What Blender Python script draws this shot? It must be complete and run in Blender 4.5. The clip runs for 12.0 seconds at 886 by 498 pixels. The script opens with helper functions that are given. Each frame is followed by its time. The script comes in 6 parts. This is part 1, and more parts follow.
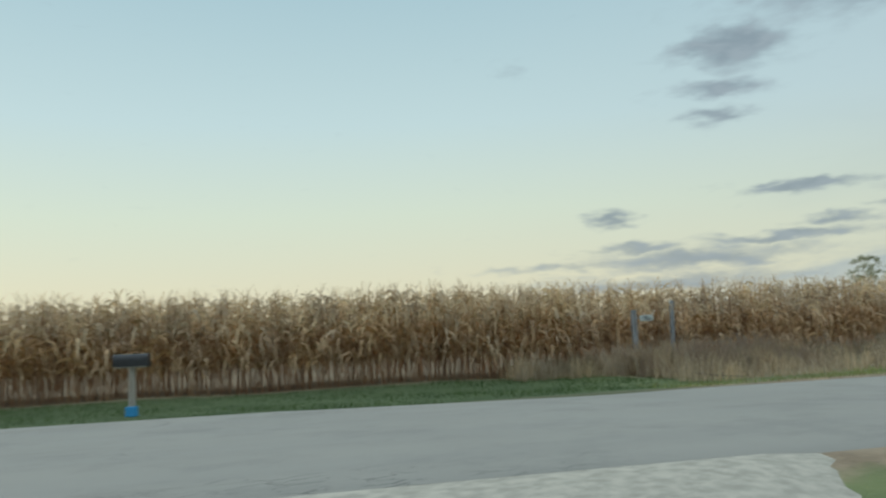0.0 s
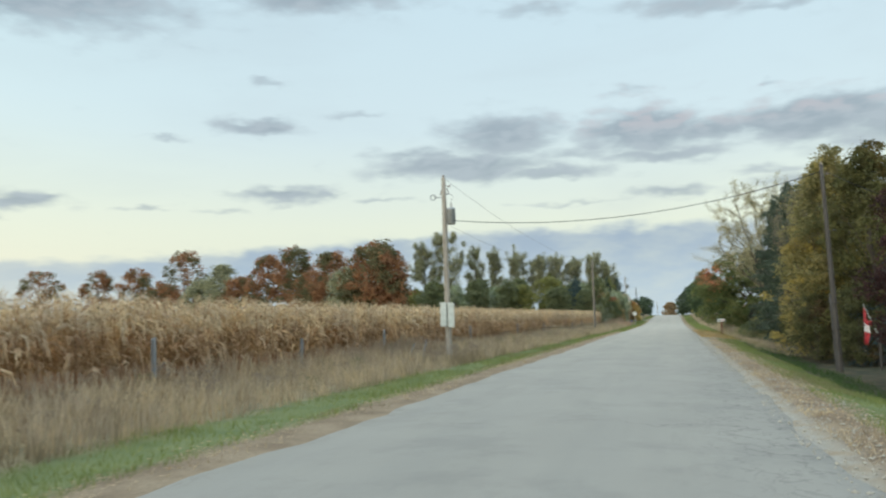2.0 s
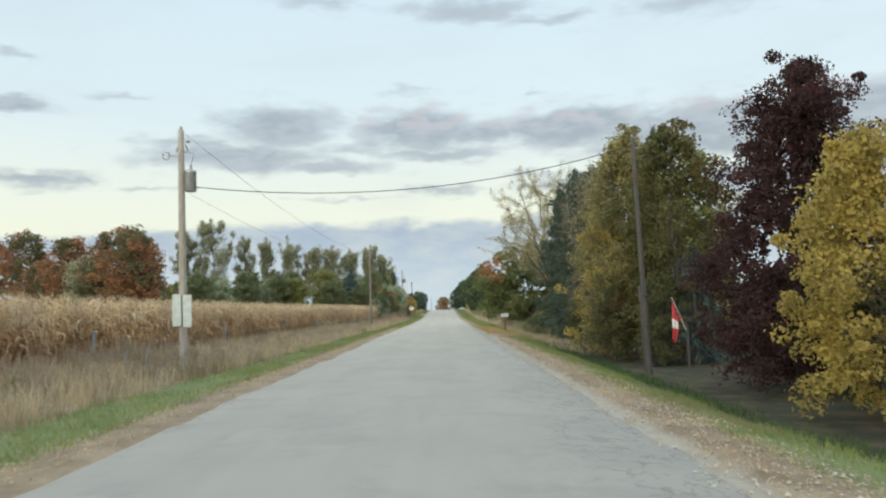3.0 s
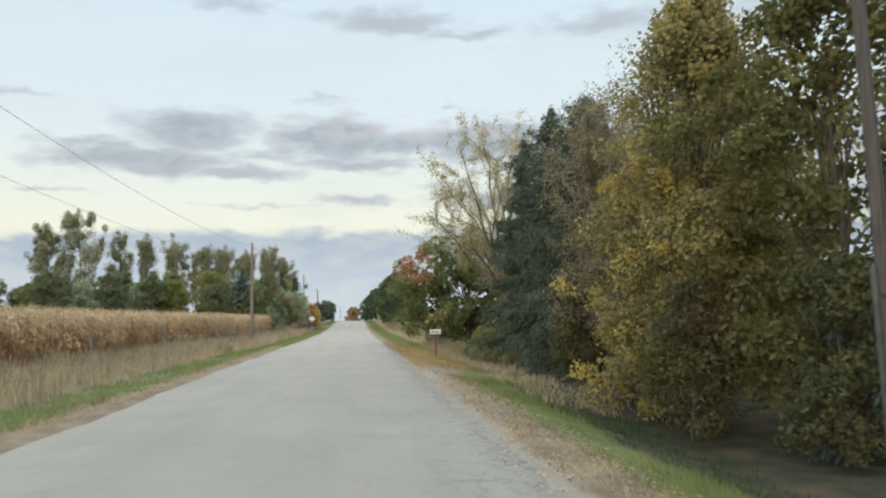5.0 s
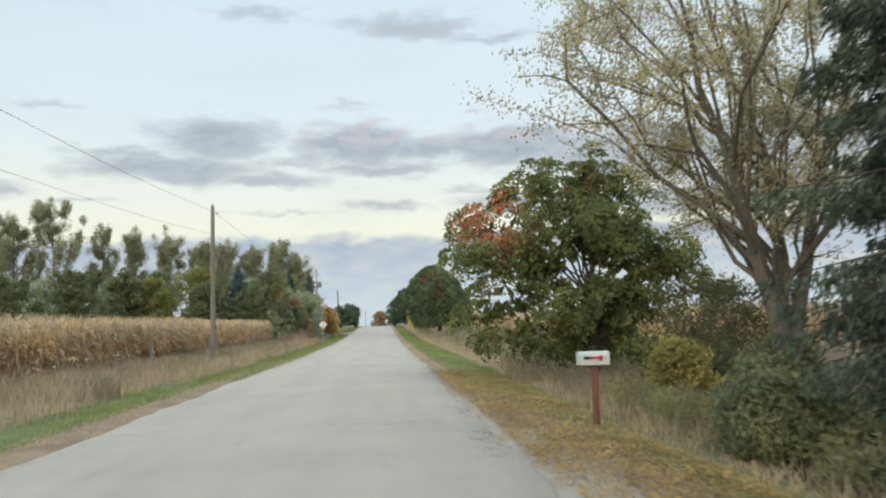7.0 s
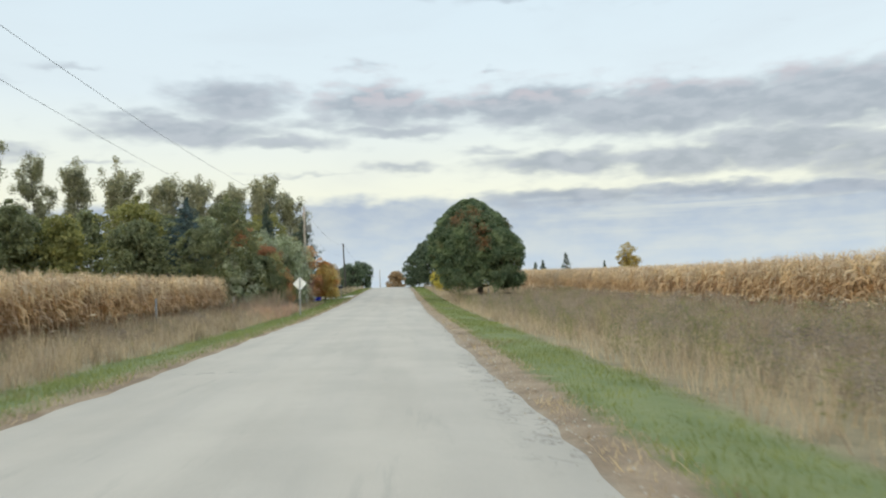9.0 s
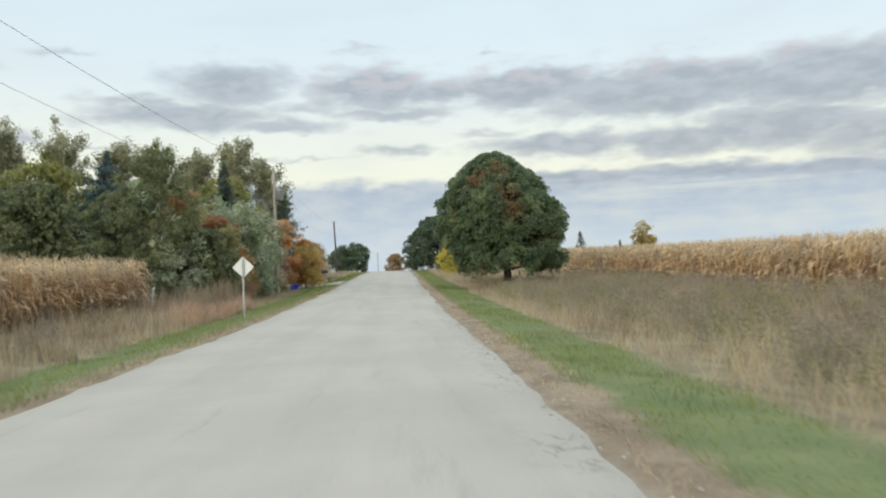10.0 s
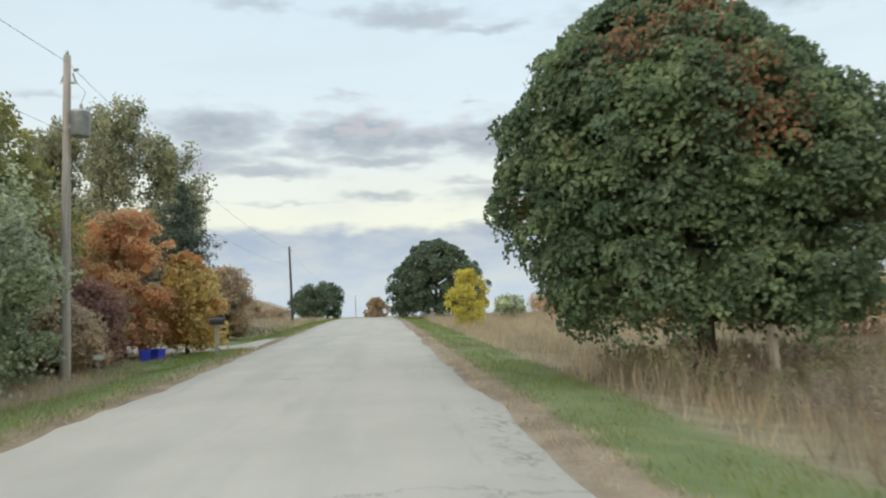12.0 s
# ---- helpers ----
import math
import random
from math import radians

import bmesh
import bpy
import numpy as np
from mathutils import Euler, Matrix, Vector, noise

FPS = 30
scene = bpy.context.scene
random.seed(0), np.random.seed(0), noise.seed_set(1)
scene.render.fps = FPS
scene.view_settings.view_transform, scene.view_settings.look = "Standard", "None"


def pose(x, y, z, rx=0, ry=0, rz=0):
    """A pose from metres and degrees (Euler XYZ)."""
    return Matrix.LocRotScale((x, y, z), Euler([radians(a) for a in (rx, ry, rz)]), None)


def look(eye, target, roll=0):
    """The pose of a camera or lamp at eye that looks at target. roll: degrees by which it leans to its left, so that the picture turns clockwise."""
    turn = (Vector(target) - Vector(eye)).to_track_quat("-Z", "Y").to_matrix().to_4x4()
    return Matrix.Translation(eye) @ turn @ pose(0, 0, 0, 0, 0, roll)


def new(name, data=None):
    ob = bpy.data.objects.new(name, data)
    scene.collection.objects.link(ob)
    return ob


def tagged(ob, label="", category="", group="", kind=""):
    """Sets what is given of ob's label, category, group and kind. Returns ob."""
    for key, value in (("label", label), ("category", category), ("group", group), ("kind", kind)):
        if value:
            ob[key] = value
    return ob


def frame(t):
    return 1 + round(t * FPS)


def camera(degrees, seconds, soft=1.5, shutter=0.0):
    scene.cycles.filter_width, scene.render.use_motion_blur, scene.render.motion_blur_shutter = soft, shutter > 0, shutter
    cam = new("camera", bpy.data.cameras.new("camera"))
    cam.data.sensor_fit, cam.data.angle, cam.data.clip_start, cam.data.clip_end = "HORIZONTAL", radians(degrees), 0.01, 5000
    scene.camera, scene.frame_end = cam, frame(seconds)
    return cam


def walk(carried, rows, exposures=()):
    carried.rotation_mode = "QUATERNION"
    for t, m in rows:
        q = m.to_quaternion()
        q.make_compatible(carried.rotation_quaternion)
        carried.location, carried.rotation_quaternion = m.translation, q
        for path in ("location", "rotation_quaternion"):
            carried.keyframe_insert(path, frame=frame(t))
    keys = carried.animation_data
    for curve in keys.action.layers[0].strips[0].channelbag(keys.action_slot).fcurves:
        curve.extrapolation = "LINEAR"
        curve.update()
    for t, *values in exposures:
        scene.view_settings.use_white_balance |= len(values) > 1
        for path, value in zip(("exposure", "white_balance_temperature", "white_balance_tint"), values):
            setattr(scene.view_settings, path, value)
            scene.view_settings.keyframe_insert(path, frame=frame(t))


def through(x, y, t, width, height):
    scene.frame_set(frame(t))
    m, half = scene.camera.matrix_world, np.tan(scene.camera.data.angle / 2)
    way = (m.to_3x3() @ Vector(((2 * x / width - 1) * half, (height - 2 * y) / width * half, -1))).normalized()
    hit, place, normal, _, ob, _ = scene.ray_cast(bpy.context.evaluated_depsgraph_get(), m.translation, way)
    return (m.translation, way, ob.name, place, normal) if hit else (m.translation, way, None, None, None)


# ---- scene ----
cam = camera(57.9, 12.0, 2.1, 0.15)
PATH = [
    (0, (0.0, 0.0, 1.1), (0.47, 1.931, 1.324), -2.7),
    (0.5, (1.432, 2.896, 1.286), (2.41, 4.624, 1.524), -2.3),
    (1, (3.65, 5.222, 1.422), (5.088, 6.594, 1.646), -1.6),
    (1.5, (6.453, 6.994, 1.517), (8.204, 7.936, 1.73), -1.1),
    (2, (9.538, 8.078, 1.599), (11.454, 8.622, 1.779), -1.7),
    (2.5, (13.048, 8.678, 1.648), (15.032, 8.87, 1.804), -2.2),
    (3, (17.198, 8.965, 1.637), (19.193, 8.963, 1.787), -2.0),
    (3.5, (21.876, 8.984, 1.651), (23.868, 8.867, 1.794), -2.0),
    (5.5, (43.962, 8.226, 1.711), (45.942, 8.004, 1.886), -1.0),
    (6, (50.439, 8.168, 1.723), (52.422, 7.989, 1.913), -1.5),
    (6.5, (57.206, 8.12, 1.723), (59.191, 7.956, 1.906), -1.8),
    (7, (64.405, 8.145, 1.735), (66.391, 7.991, 1.919), -1.8),
    (7.5, (71.889, 8.181, 1.641), (73.876, 8.056, 1.833), -1.5),
    (9.5, (106.042, 8.026, 1.579), (108.038, 7.913, 1.64), -2.1),
    (10, (115.247, 8.1, 1.596), (117.243, 7.988, 1.644), -2.3),
    (10.5, (124.386, 8.173, 1.585), (126.384, 8.084, 1.628), -1.6),
    (11, (133.25, 8.089, 1.602), (135.244, 7.973, 1.703), -2.2),
    (11.5, (142.6, 8.097, 1.659), (144.591, 7.936, 1.76), -2.5),
    (12, (151.373, 8.226, 1.711), (153.36, 8.064, 1.872), -1.8),
]
walk(cam, [(t, look(eye, target, roll)) for t, eye, target, roll in PATH],
     exposures=[(0.0, -0.32, 6000, 1), (0.5, -0.18, 6000, 1), (1.0, -0.12, 6000, 1), (1.6, -0.1, 6050, 2), (2.0, 0.1, 6150, 4), (2.5, 0.25, 6250, 6), (3.0, 0.22, 6300, 7), (3.6, 0.1, 6400, 8), (5.0, 0.2, 6420, 10), (12.0, 0.22, 6380, 10)])

# ---------------------------------------------------------------- sky and sun
SUN_AZ, SUN_EL = 148.0, 7.0          # degrees, from the road's direction towards its left side


class Nodes:
    """Short ways to wire a node tree."""

    def __init__(self, tree):
        self.t = tree
        tree.nodes.clear()

    def n(self, what, **sets):
        node = self.t.nodes.new(what)
        for key, value in sets.items():
            if key == "op":
                node.operation = value
            elif key == "blend":
                node.blend_type = value
            elif key == "kind":
                node.data_type = value
        return node

    def put(self, socket, value):
        if isinstance(value, bpy.types.NodeSocket):
            self.t.links.new(value, socket)
        elif value is not None:
            socket.default_value = value

    def math(self, op, a, b=None, c=None, clamp=False):
        node = self.n("ShaderNodeMath", op=op)
        node.use_clamp = clamp
        for s, v in zip(node.inputs, (a, b, c)):
            self.put(s, v)
        return node.outputs[0]

    def mix(self, f, a, b, blend="MIX"):
        node = self.n("ShaderNodeMix", kind="RGBA", blend=blend)
        self.put(node.inputs[0], f)
        self.put(node.inputs[6], a if not isinstance(a, tuple) else (*a, 1))
        self.put(node.inputs[7], b if not isinstance(b, tuple) else (*b, 1))
        return node.outputs[2]

    def ramp(self, f, stops, ease=False):
        node = self.n("ShaderNodeValToRGB")
        r = node.color_ramp
        if ease:
            r.interpolation = "EASE"
        while len(r.elements) < len(stops):
            r.elements.new(0.5)
        for e, (p, c) in zip(r.elements, stops):
            e.position = p
            e.color = (*c, 1) if isinstance(c, tuple) else (c, c, c, 1)
        self.put(node.inputs[0], f)
        return node.outputs[0]

    def noise(self, vec, scale, detail=4, rough=0.55, dist=0.0):
        node = self.n("ShaderNodeTexNoise")
        self.put(node.inputs["Vector"], vec)
        node.inputs["Scale"].default_value = scale
        node.inputs["Detail"].default_value = detail
        node.inputs["Roughness"].default_value = rough
        node.inputs["Distortion"].default_value = dist
        return node.outputs["Fac"]

    def step(self, v, lo, hi, out0=0.0, out1=1.0):
        node = self.n("ShaderNodeMapRange")
        node.interpolation_type = "SMOOTHSTEP"
        for s, x in zip(node.inputs, (v, lo, hi, out0, out1)):
            self.put(s, x)
        return node.outputs[0]


world = bpy.data.worlds.new("dusk_sky")
scene.world = world
world.use_nodes = True
W = Nodes(world.node_tree)
coords = W.n("ShaderNodeTexCoord").outputs["Generated"]
sep = W.n("ShaderNodeSeparateXYZ")
W.put(sep.inputs[0], coords)
az = W.math("MULTIPLY", W.math("ARCTAN2", sep.outputs[1], sep.outputs[0]), 57.29578)
el = W.math("MULTIPLY", W.math("ARCSINE", sep.outputs[2]), 57.29578)
nishita = W.n("ShaderNodeTexSky")
nishita.sky_type = "NISHITA"
nishita.sun_disc = False
nishita.sun_elevation = radians(SUN_EL)
nishita.sun_rotation = radians(90 - SUN_AZ)
air = W.mix(1.0, nishita.outputs[0], (0.1, 0.1, 0.1), "MULTIPLY")
# thin high haze brightens the clear sky: pale blue above, cream low down, warmer near the sunset
up = W.math("DIVIDE", el, 90.0)
haze = W.ramp(up, [(0.0, (0.88, 0.85, 0.68)), (0.075, (0.90, 0.90, 0.75)), (0.15, (0.76, 0.85, 0.88)),
                   (0.26, (0.70, 0.83, 0.90)), (0.5, (1.2, 1.32, 1.4)), (1.0, (1.6, 1.7, 1.76))])
warm = W.ramp(up, [(0.0, (1.16, 0.95, 0.68)), (0.045, (1.13, 1.0, 0.73)), (0.1, (1.03, 1.05, 0.84)), (0.17, (0.86, 0.99, 0.98)),
                   (0.30, (0.60, 0.79, 0.87)), (0.5, (1.0, 1.2, 1.3)), (1.0, (1.6, 1.7, 1.76))])
to_sun = W.math("ABSOLUTE", W.math("SUBTRACT", az, 100.0))
warmth = W.step(to_sun, 20.0, 84.0, 1.0, 0.0)
clear = W.mix(0.82, air, W.mix(warmth, haze, warm))
# clouds: azimuth, elevation, half width, half height, weight
BAND = [
    (11.2, 13.0, 4.2, 1.4, 1.0), (14.6, 11.0, 6.0, 0.95, 1.05), (18.2, 11.9, 3.4, 0.5, 0.7), (8.0, 10.3, 4.6, 0.5, 0.75), (1.3, 12.8, 4.4, 1.5, 1.12), (-3.2, 12.6, 3.4, 1.0, 0.95),
    (-9.6, 12.5, 5.8, 1.35, 1.2), (-19.5, 11.6, 7.4, 1.6, 1.35), (-30.0, 11.3, 6.6, 1.8, 1.35), (-40.0, 12.0, 9.0, 1.7, 1.0), (0.0, 11.0, 5.4, 0.55, 0.8), (-13.5, 10.6, 6.0, 0.6, 0.62),
    (6.2, 11.5, 4.0, 0.6, 0.62), (2.1, 15.5, 1.8, 0.45, 0.5), (-7.2, 14.9, 1.1, 0.3, 0.55), (-26.0, 10.6, 5.0, 0.6, 0.6),
]
LOWER = [
    (-0.1, 8.5, 2.7, 0.45, 0.72), (6.3, 8.1, 4.6, 0.22, 0.5), (-11.8, 8.4, 5.2, 0.9, 1.1), (-20.0, 8.0, 4.6, 1.1, 1.15), (-26.2, 8.5, 5.6, 1.3, 1.2), (-33.0, 7.6, 6.0, 1.5, 1.0),
    (-7.0, 9.4, 3.0, 0.35, 0.55), (-13.0, 6.0, 6.5, 0.55, 1.0), (-22.5, 5.9, 6.5, 0.5, 0.9), (-31.0, 5.6, 6.0, 0.6, 0.95), (24.5, 9.2, 1.7, 0.3, 0.7), (27.2, 9.3, 3.1, 0.6, 1.05),
    (28.8, 13.9, 2.6, 0.52, 0.95), (28.2, 16.9, 1.7, 0.3, 0.55), (34.9, 13.0, 1.2, 0.25, 0.6), (22.5, 14.8, 2.0, 0.3, 0.5), (20.0, 8.7, 2.0, 0.22, 0.6), (31.0, 7.9, 1.6, 0.22, 0.5),
]
SCATTERED = [
    (43.7, 21.5, 9.0, 2.1, 1.1), (25.0, 22.8, 6.5, 1.15, 1.0), (55.2, 18.5, 3.3, 1.35, 1.05), (56.2, 15.9, 3.0, 0.62, 0.85), (57.0, 14.2, 2.3, 0.55, 0.8), (48.2, 19.6, 3.0, 0.45, 0.45),
    (43.8, 8.4, 2.4, 0.6, 1.0), (51.4, 8.9, 3.7, 0.42, 0.95), (54.0, 9.3, 1.6, 0.3, 0.7), (64.2, 7.9, 1.2, 0.6, 0.95), (46.0, 7.3, 1.7, 0.28, 0.75), (36.6, 8.2, 1.7, 0.22, 0.65),
    (70.7, 18.7, 1.6, 0.8, 0.3), (-2.4, 20.9, 5.4, 0.9, 0.72), (-8.6, 20.0, 4.2, 0.55, 0.62), (-19.0, 20.2, 6.0, 1.1, 0.62), (8.6, 21.6, 3.8, 0.6, 0.6), (-33.0, 20.0, 9.0, 1.2, 0.6),
]
FAR_WEST = [
    (53.0, 5.75, 4.6, 0.42, 0.95), (49.4, 6.5, 2.2, 0.32, 0.85), (58.5, 4.7, 7.0, 0.8, 0.85), (62.6, 5.6, 3.2, 0.45, 0.75), (67.7, 4.6, 6.0, 0.4, 0.6), (61.0, 3.2, 10.0, 0.7, 0.7),
]


def plane(scale_az, scale_el):
    node = W.n("ShaderNodeCombineXYZ")
    W.put(node.inputs[0], W.math("MULTIPLY", az, scale_az))
    W.put(node.inputs[1], W.math("MULTIPLY", el, scale_el))
    return node.outputs[0]


def swirl(vec, scale, detail):
    node = W.n("ShaderNodeTexNoise")
    W.put(node.inputs["Vector"], vec)
    node.inputs["Scale"].default_value = scale
    node.inputs["Detail"].default_value = detail
    return node.outputs["Color"]


def vmath(op, *values):
    node = W.n("ShaderNodeVectorMath", op=op)
    for socket, value in zip(node.inputs, values):
        W.put(socket, value)
    return node.outputs["Value"] if op == "DOT_PRODUCT" else node.outputs[0]


flat = plane(0.1, 0.26)
spot = plane(1.0, 1.0)
spot = vmath("MULTIPLY_ADD", vmath("SUBTRACT", swirl(flat, 3.2, 2), (0.5, 0.5, 0.5)), (4.6, 1.6, 0.0), spot)
spot = vmath("MULTIPLY_ADD", vmath("SUBTRACT", swirl(flat, 11.0, 3), (0.5, 0.5, 0.5)), (1.1, 0.42, 0.0), spot)
billow = W.noise(flat, 4.6, 4, 0.5, 0.2)
total = None
for a, e, wa, we, k in BAND + LOWER + SCATTERED + FAR_WEST:
    gap = vmath("MULTIPLY_ADD", spot, (1 / wa, 1 / we, 0.0), (-a / wa, -e / we, 0.0))
    blob = W.math("MULTIPLY", W.math("POWER", 0.45, vmath("DOT_PRODUCT", gap, gap)), float(k))
    total = blob if total is None else W.math("MAXIMUM", total, blob)
body = W.math("ADD", total, W.math("MULTIPLY", W.math("SUBTRACT", billow, 0.5), 0.9))
cover = W.step(body, 0.1, 0.9)
# the long bank low over the horizon, with a billowed top that sinks towards the west
split = W.n("ShaderNodeSeparateXYZ")
W.put(split.inputs[0], spot)
rim = W.math("ADD", W.step(split.outputs[0], 12.0, 46.0, 6.35, 4.6), W.math("MULTIPLY", W.step(split.outputs[0], 44.0, 66.0), -3.0))
above = W.math("SUBTRACT", split.outputs[1], rim)
bank = W.math("MULTIPLY", W.math("MULTIPLY", W.step(above, -0.6, 0.3, 1.0, 0.0), W.step(W.noise(flat, 2.6, 4, 0.55), 0.3, 0.7, 1.0, 0.72)), W.step(az, 30.0, 62.0, 0.95, 0.35))
streaks = W.step(W.noise(plane(0.035, 0.75), 1.5, 4, 0.55), 0.45, 0.62)
east = W.step(az, -16.0, -6.0, 1.0, 0.0)
bank = W.math("MULTIPLY", bank, W.math("SUBTRACT", 1.0, W.math("MULTIPLY", W.math("MULTIPLY", streaks, east), W.step(el, 3.0, 5.5, 0.1, 0.38))))
cover = W.math("MULTIPLY", cover, W.step(el, 1.0, 3.0))
low = W.step(el, 0.5, 6.5)
bank_colour = W.mix(low, (0.48, 0.57, 0.65), (0.35, 0.42, 0.52))
heap_colour = W.mix(W.step(billow, 0.35, 0.66), (0.305, 0.35, 0.40), (0.40, 0.44, 0.485))
blush = W.math("MULTIPLY", W.math("MULTIPLY", W.step(el, 12.2, 13.6), W.step(el, 15.0, 17.0, 1.0, 0.0)), W.step(az, 4.0, 10.0, 1.0, 0.0))
heap_colour = W.mix(W.math("MULTIPLY", W.math("MULTIPLY", blush, W.step(billow, 0.42, 0.6)), 0.52), heap_colour, (0.54, 0.45, 0.47))
veil = W.math("MULTIPLY", W.step(W.noise(plane(0.03, 0.10), 1.6, 4, 0.55, 0.3), 0.45, 0.72), 0.2)
veil = W.math("MULTIPLY", veil, W.math("SUBTRACT", 1.0, warmth))
sky = W.mix(veil, clear, (0.50, 0.54, 0.58))
sky = W.mix(bank, sky, bank_colour)
sky = W.mix(W.math("MULTIPLY", cover, 0.84), sky, heap_colour)
back = W.n("ShaderNodeBackground")
W.put(back.inputs[0], sky)
back.inputs[1].default_value = 1.0
out = W.n("ShaderNodeOutputWorld")
W.put(out.inputs[0], back.outputs[0])

sun = new("sun", bpy.data.lights.new("sun", "SUN"))
sun.data.energy, sun.data.angle, sun.data.color = 1.7, radians(40), (1.0, 0.89, 0.74)
s_az, s_el = radians(SUN_AZ), radians(SUN_EL + 4)
sun.matrix_world = look((0, 0, 50), (-math.cos(s_az) * math.cos(s_el), -math.sin(s_az) * math.cos(s_el), 50 - math.sin(s_el)))

# ---------------------------------------------------------------- materials
def material(name):
    m = bpy.data.materials.new(name)
    m.use_nodes = True
    k = Nodes(m.node_tree)
    end = k.n("ShaderNodeOutputMaterial")
    return m, k, end


def principled(k, end, colour, rough=0.8, metal=0.0, bump=None, strength=0.3, dist=0.02):
    b = k.n("ShaderNodeBsdfPrincipled")
    k.put(b.inputs["Base Color"], colour if not isinstance(colour, tuple) else (*colour, 1))
    k.put(b.inputs["Roughness"], rough)
    b.inputs["Metallic"].default_value = metal
    if bump is not None:
        node = k.n("ShaderNodeBump")
        node.inputs["Strength"].default_value = strength
        node.inputs["Distance"].default_value = dist
        k.put(node.inputs["Height"], bump)
        k.put(b.inputs["Normal"], node.outputs[0])
    k.put(end.inputs[0], b.outputs[0])
    return b


def place(k):
    return k.n("ShaderNodeNewGeometry").outputs["Position"]


def leaf_material(name, stops, patch=None, patch_at=0.58, patch_scale=0.35, through=0.48):
    """Leaves whose colour varies leaf by leaf, and in limbs that have turned already."""
    m, k, end = material(name)
    geo = k.n("ShaderNodeNewGeometry")
    tufts = k.step(k.noise(geo.outputs["Position"], 1.7, 2, 0.5), 0.34, 0.66)
    pick = k.math("ADD", k.math("MULTIPLY", geo.outputs["Random Per Island"], 0.42), k.math("MULTIPLY", tufts, 0.5))
    col = k.ramp(pick, [(i / max(1, len(stops) - 1), c) for i, c in enumerate(stops)])
    broad = k.noise(geo.outputs["Position"], 0.9, 3)
    col = k.mix(k.step(broad, 0.35, 0.7), col, k.mix(1.0, col, (1.35, 1.3, 1.1), "MULTIPLY"))
    if patch:
        spots = k.noise(geo.outputs["Position"], patch_scale, 3, 0.5)
        turned = k.math("MULTIPLY", k.step(spots, patch_at, patch_at + 0.08), k.step(geo.outputs["Random Per Island"], 0.0, 0.4, 0.5, 1.0))
        col = k.mix(turned, col, patch)
    d = k.n("ShaderNodeBsdfPrincipled")
    k.put(d.inputs["Base Color"], col)
    d.inputs["Roughness"].default_value = 0.6
    d.inputs["Specular IOR Level"].default_value = 0.22
    t = k.n("ShaderNodeBsdfTranslucent")
    k.put(t.inputs[0], col)
    mx = k.n("ShaderNodeMixShader")
    mx.inputs[0].default_value = through
    k.put(mx.inputs[1], d.outputs[0])
    k.put(mx.inputs[2], t.outputs[0])
    k.put(end.inputs[0], mx.outputs[0])
    return m


def plain(name, colour, rough=0.6, metal=0.0, vary=0.15, scale=6.0, bump=0.15):
    m, k, end = material(name)
    p = k.n("ShaderNodeTexCoord").outputs["Object"]
    a = k.noise(p, scale, 5)
    fine = k.noise(p, scale * 9, 3)
    dark = tuple(c * (1 - vary * 1.6) for c in colour)
    light = tuple(min(1, c * (1 + vary)) for c in colour)
    col = k.mix(k.step(a, 0.3, 0.7), dark, light)
    principled(k, end, k.mix(k.math("MULTIPLY", fine, 0.35), col, dark), rough, metal, fine, bump, 0.004)
    return m


def wood_material(name, dark, light, rough=0.85, stretch=(14, 14, 0.9)):
    m, k, end = material(name)
    mp = k.n("ShaderNodeMapping")
    k.put(mp.inputs[0], k.n("ShaderNodeTexCoord").outputs["Object"])
    mp.inputs["Scale"].default_value = stretch
    grain = k.noise(mp.outputs[0], 2.0, 6, 0.65, 0.4)
    broad = k.noise(k.n("ShaderNodeTexCoord").outputs["Object"], 0.9, 3)
    col = k.mix(k.step(grain, 0.3, 0.72), dark, light)
    col = k.mix(k.math("MULTIPLY", k.step(broad, 0.45, 0.75), 0.45), col, dark)
    principled(k, end, col, rough, 0.0, grain, 0.6, 0.02)
    return m


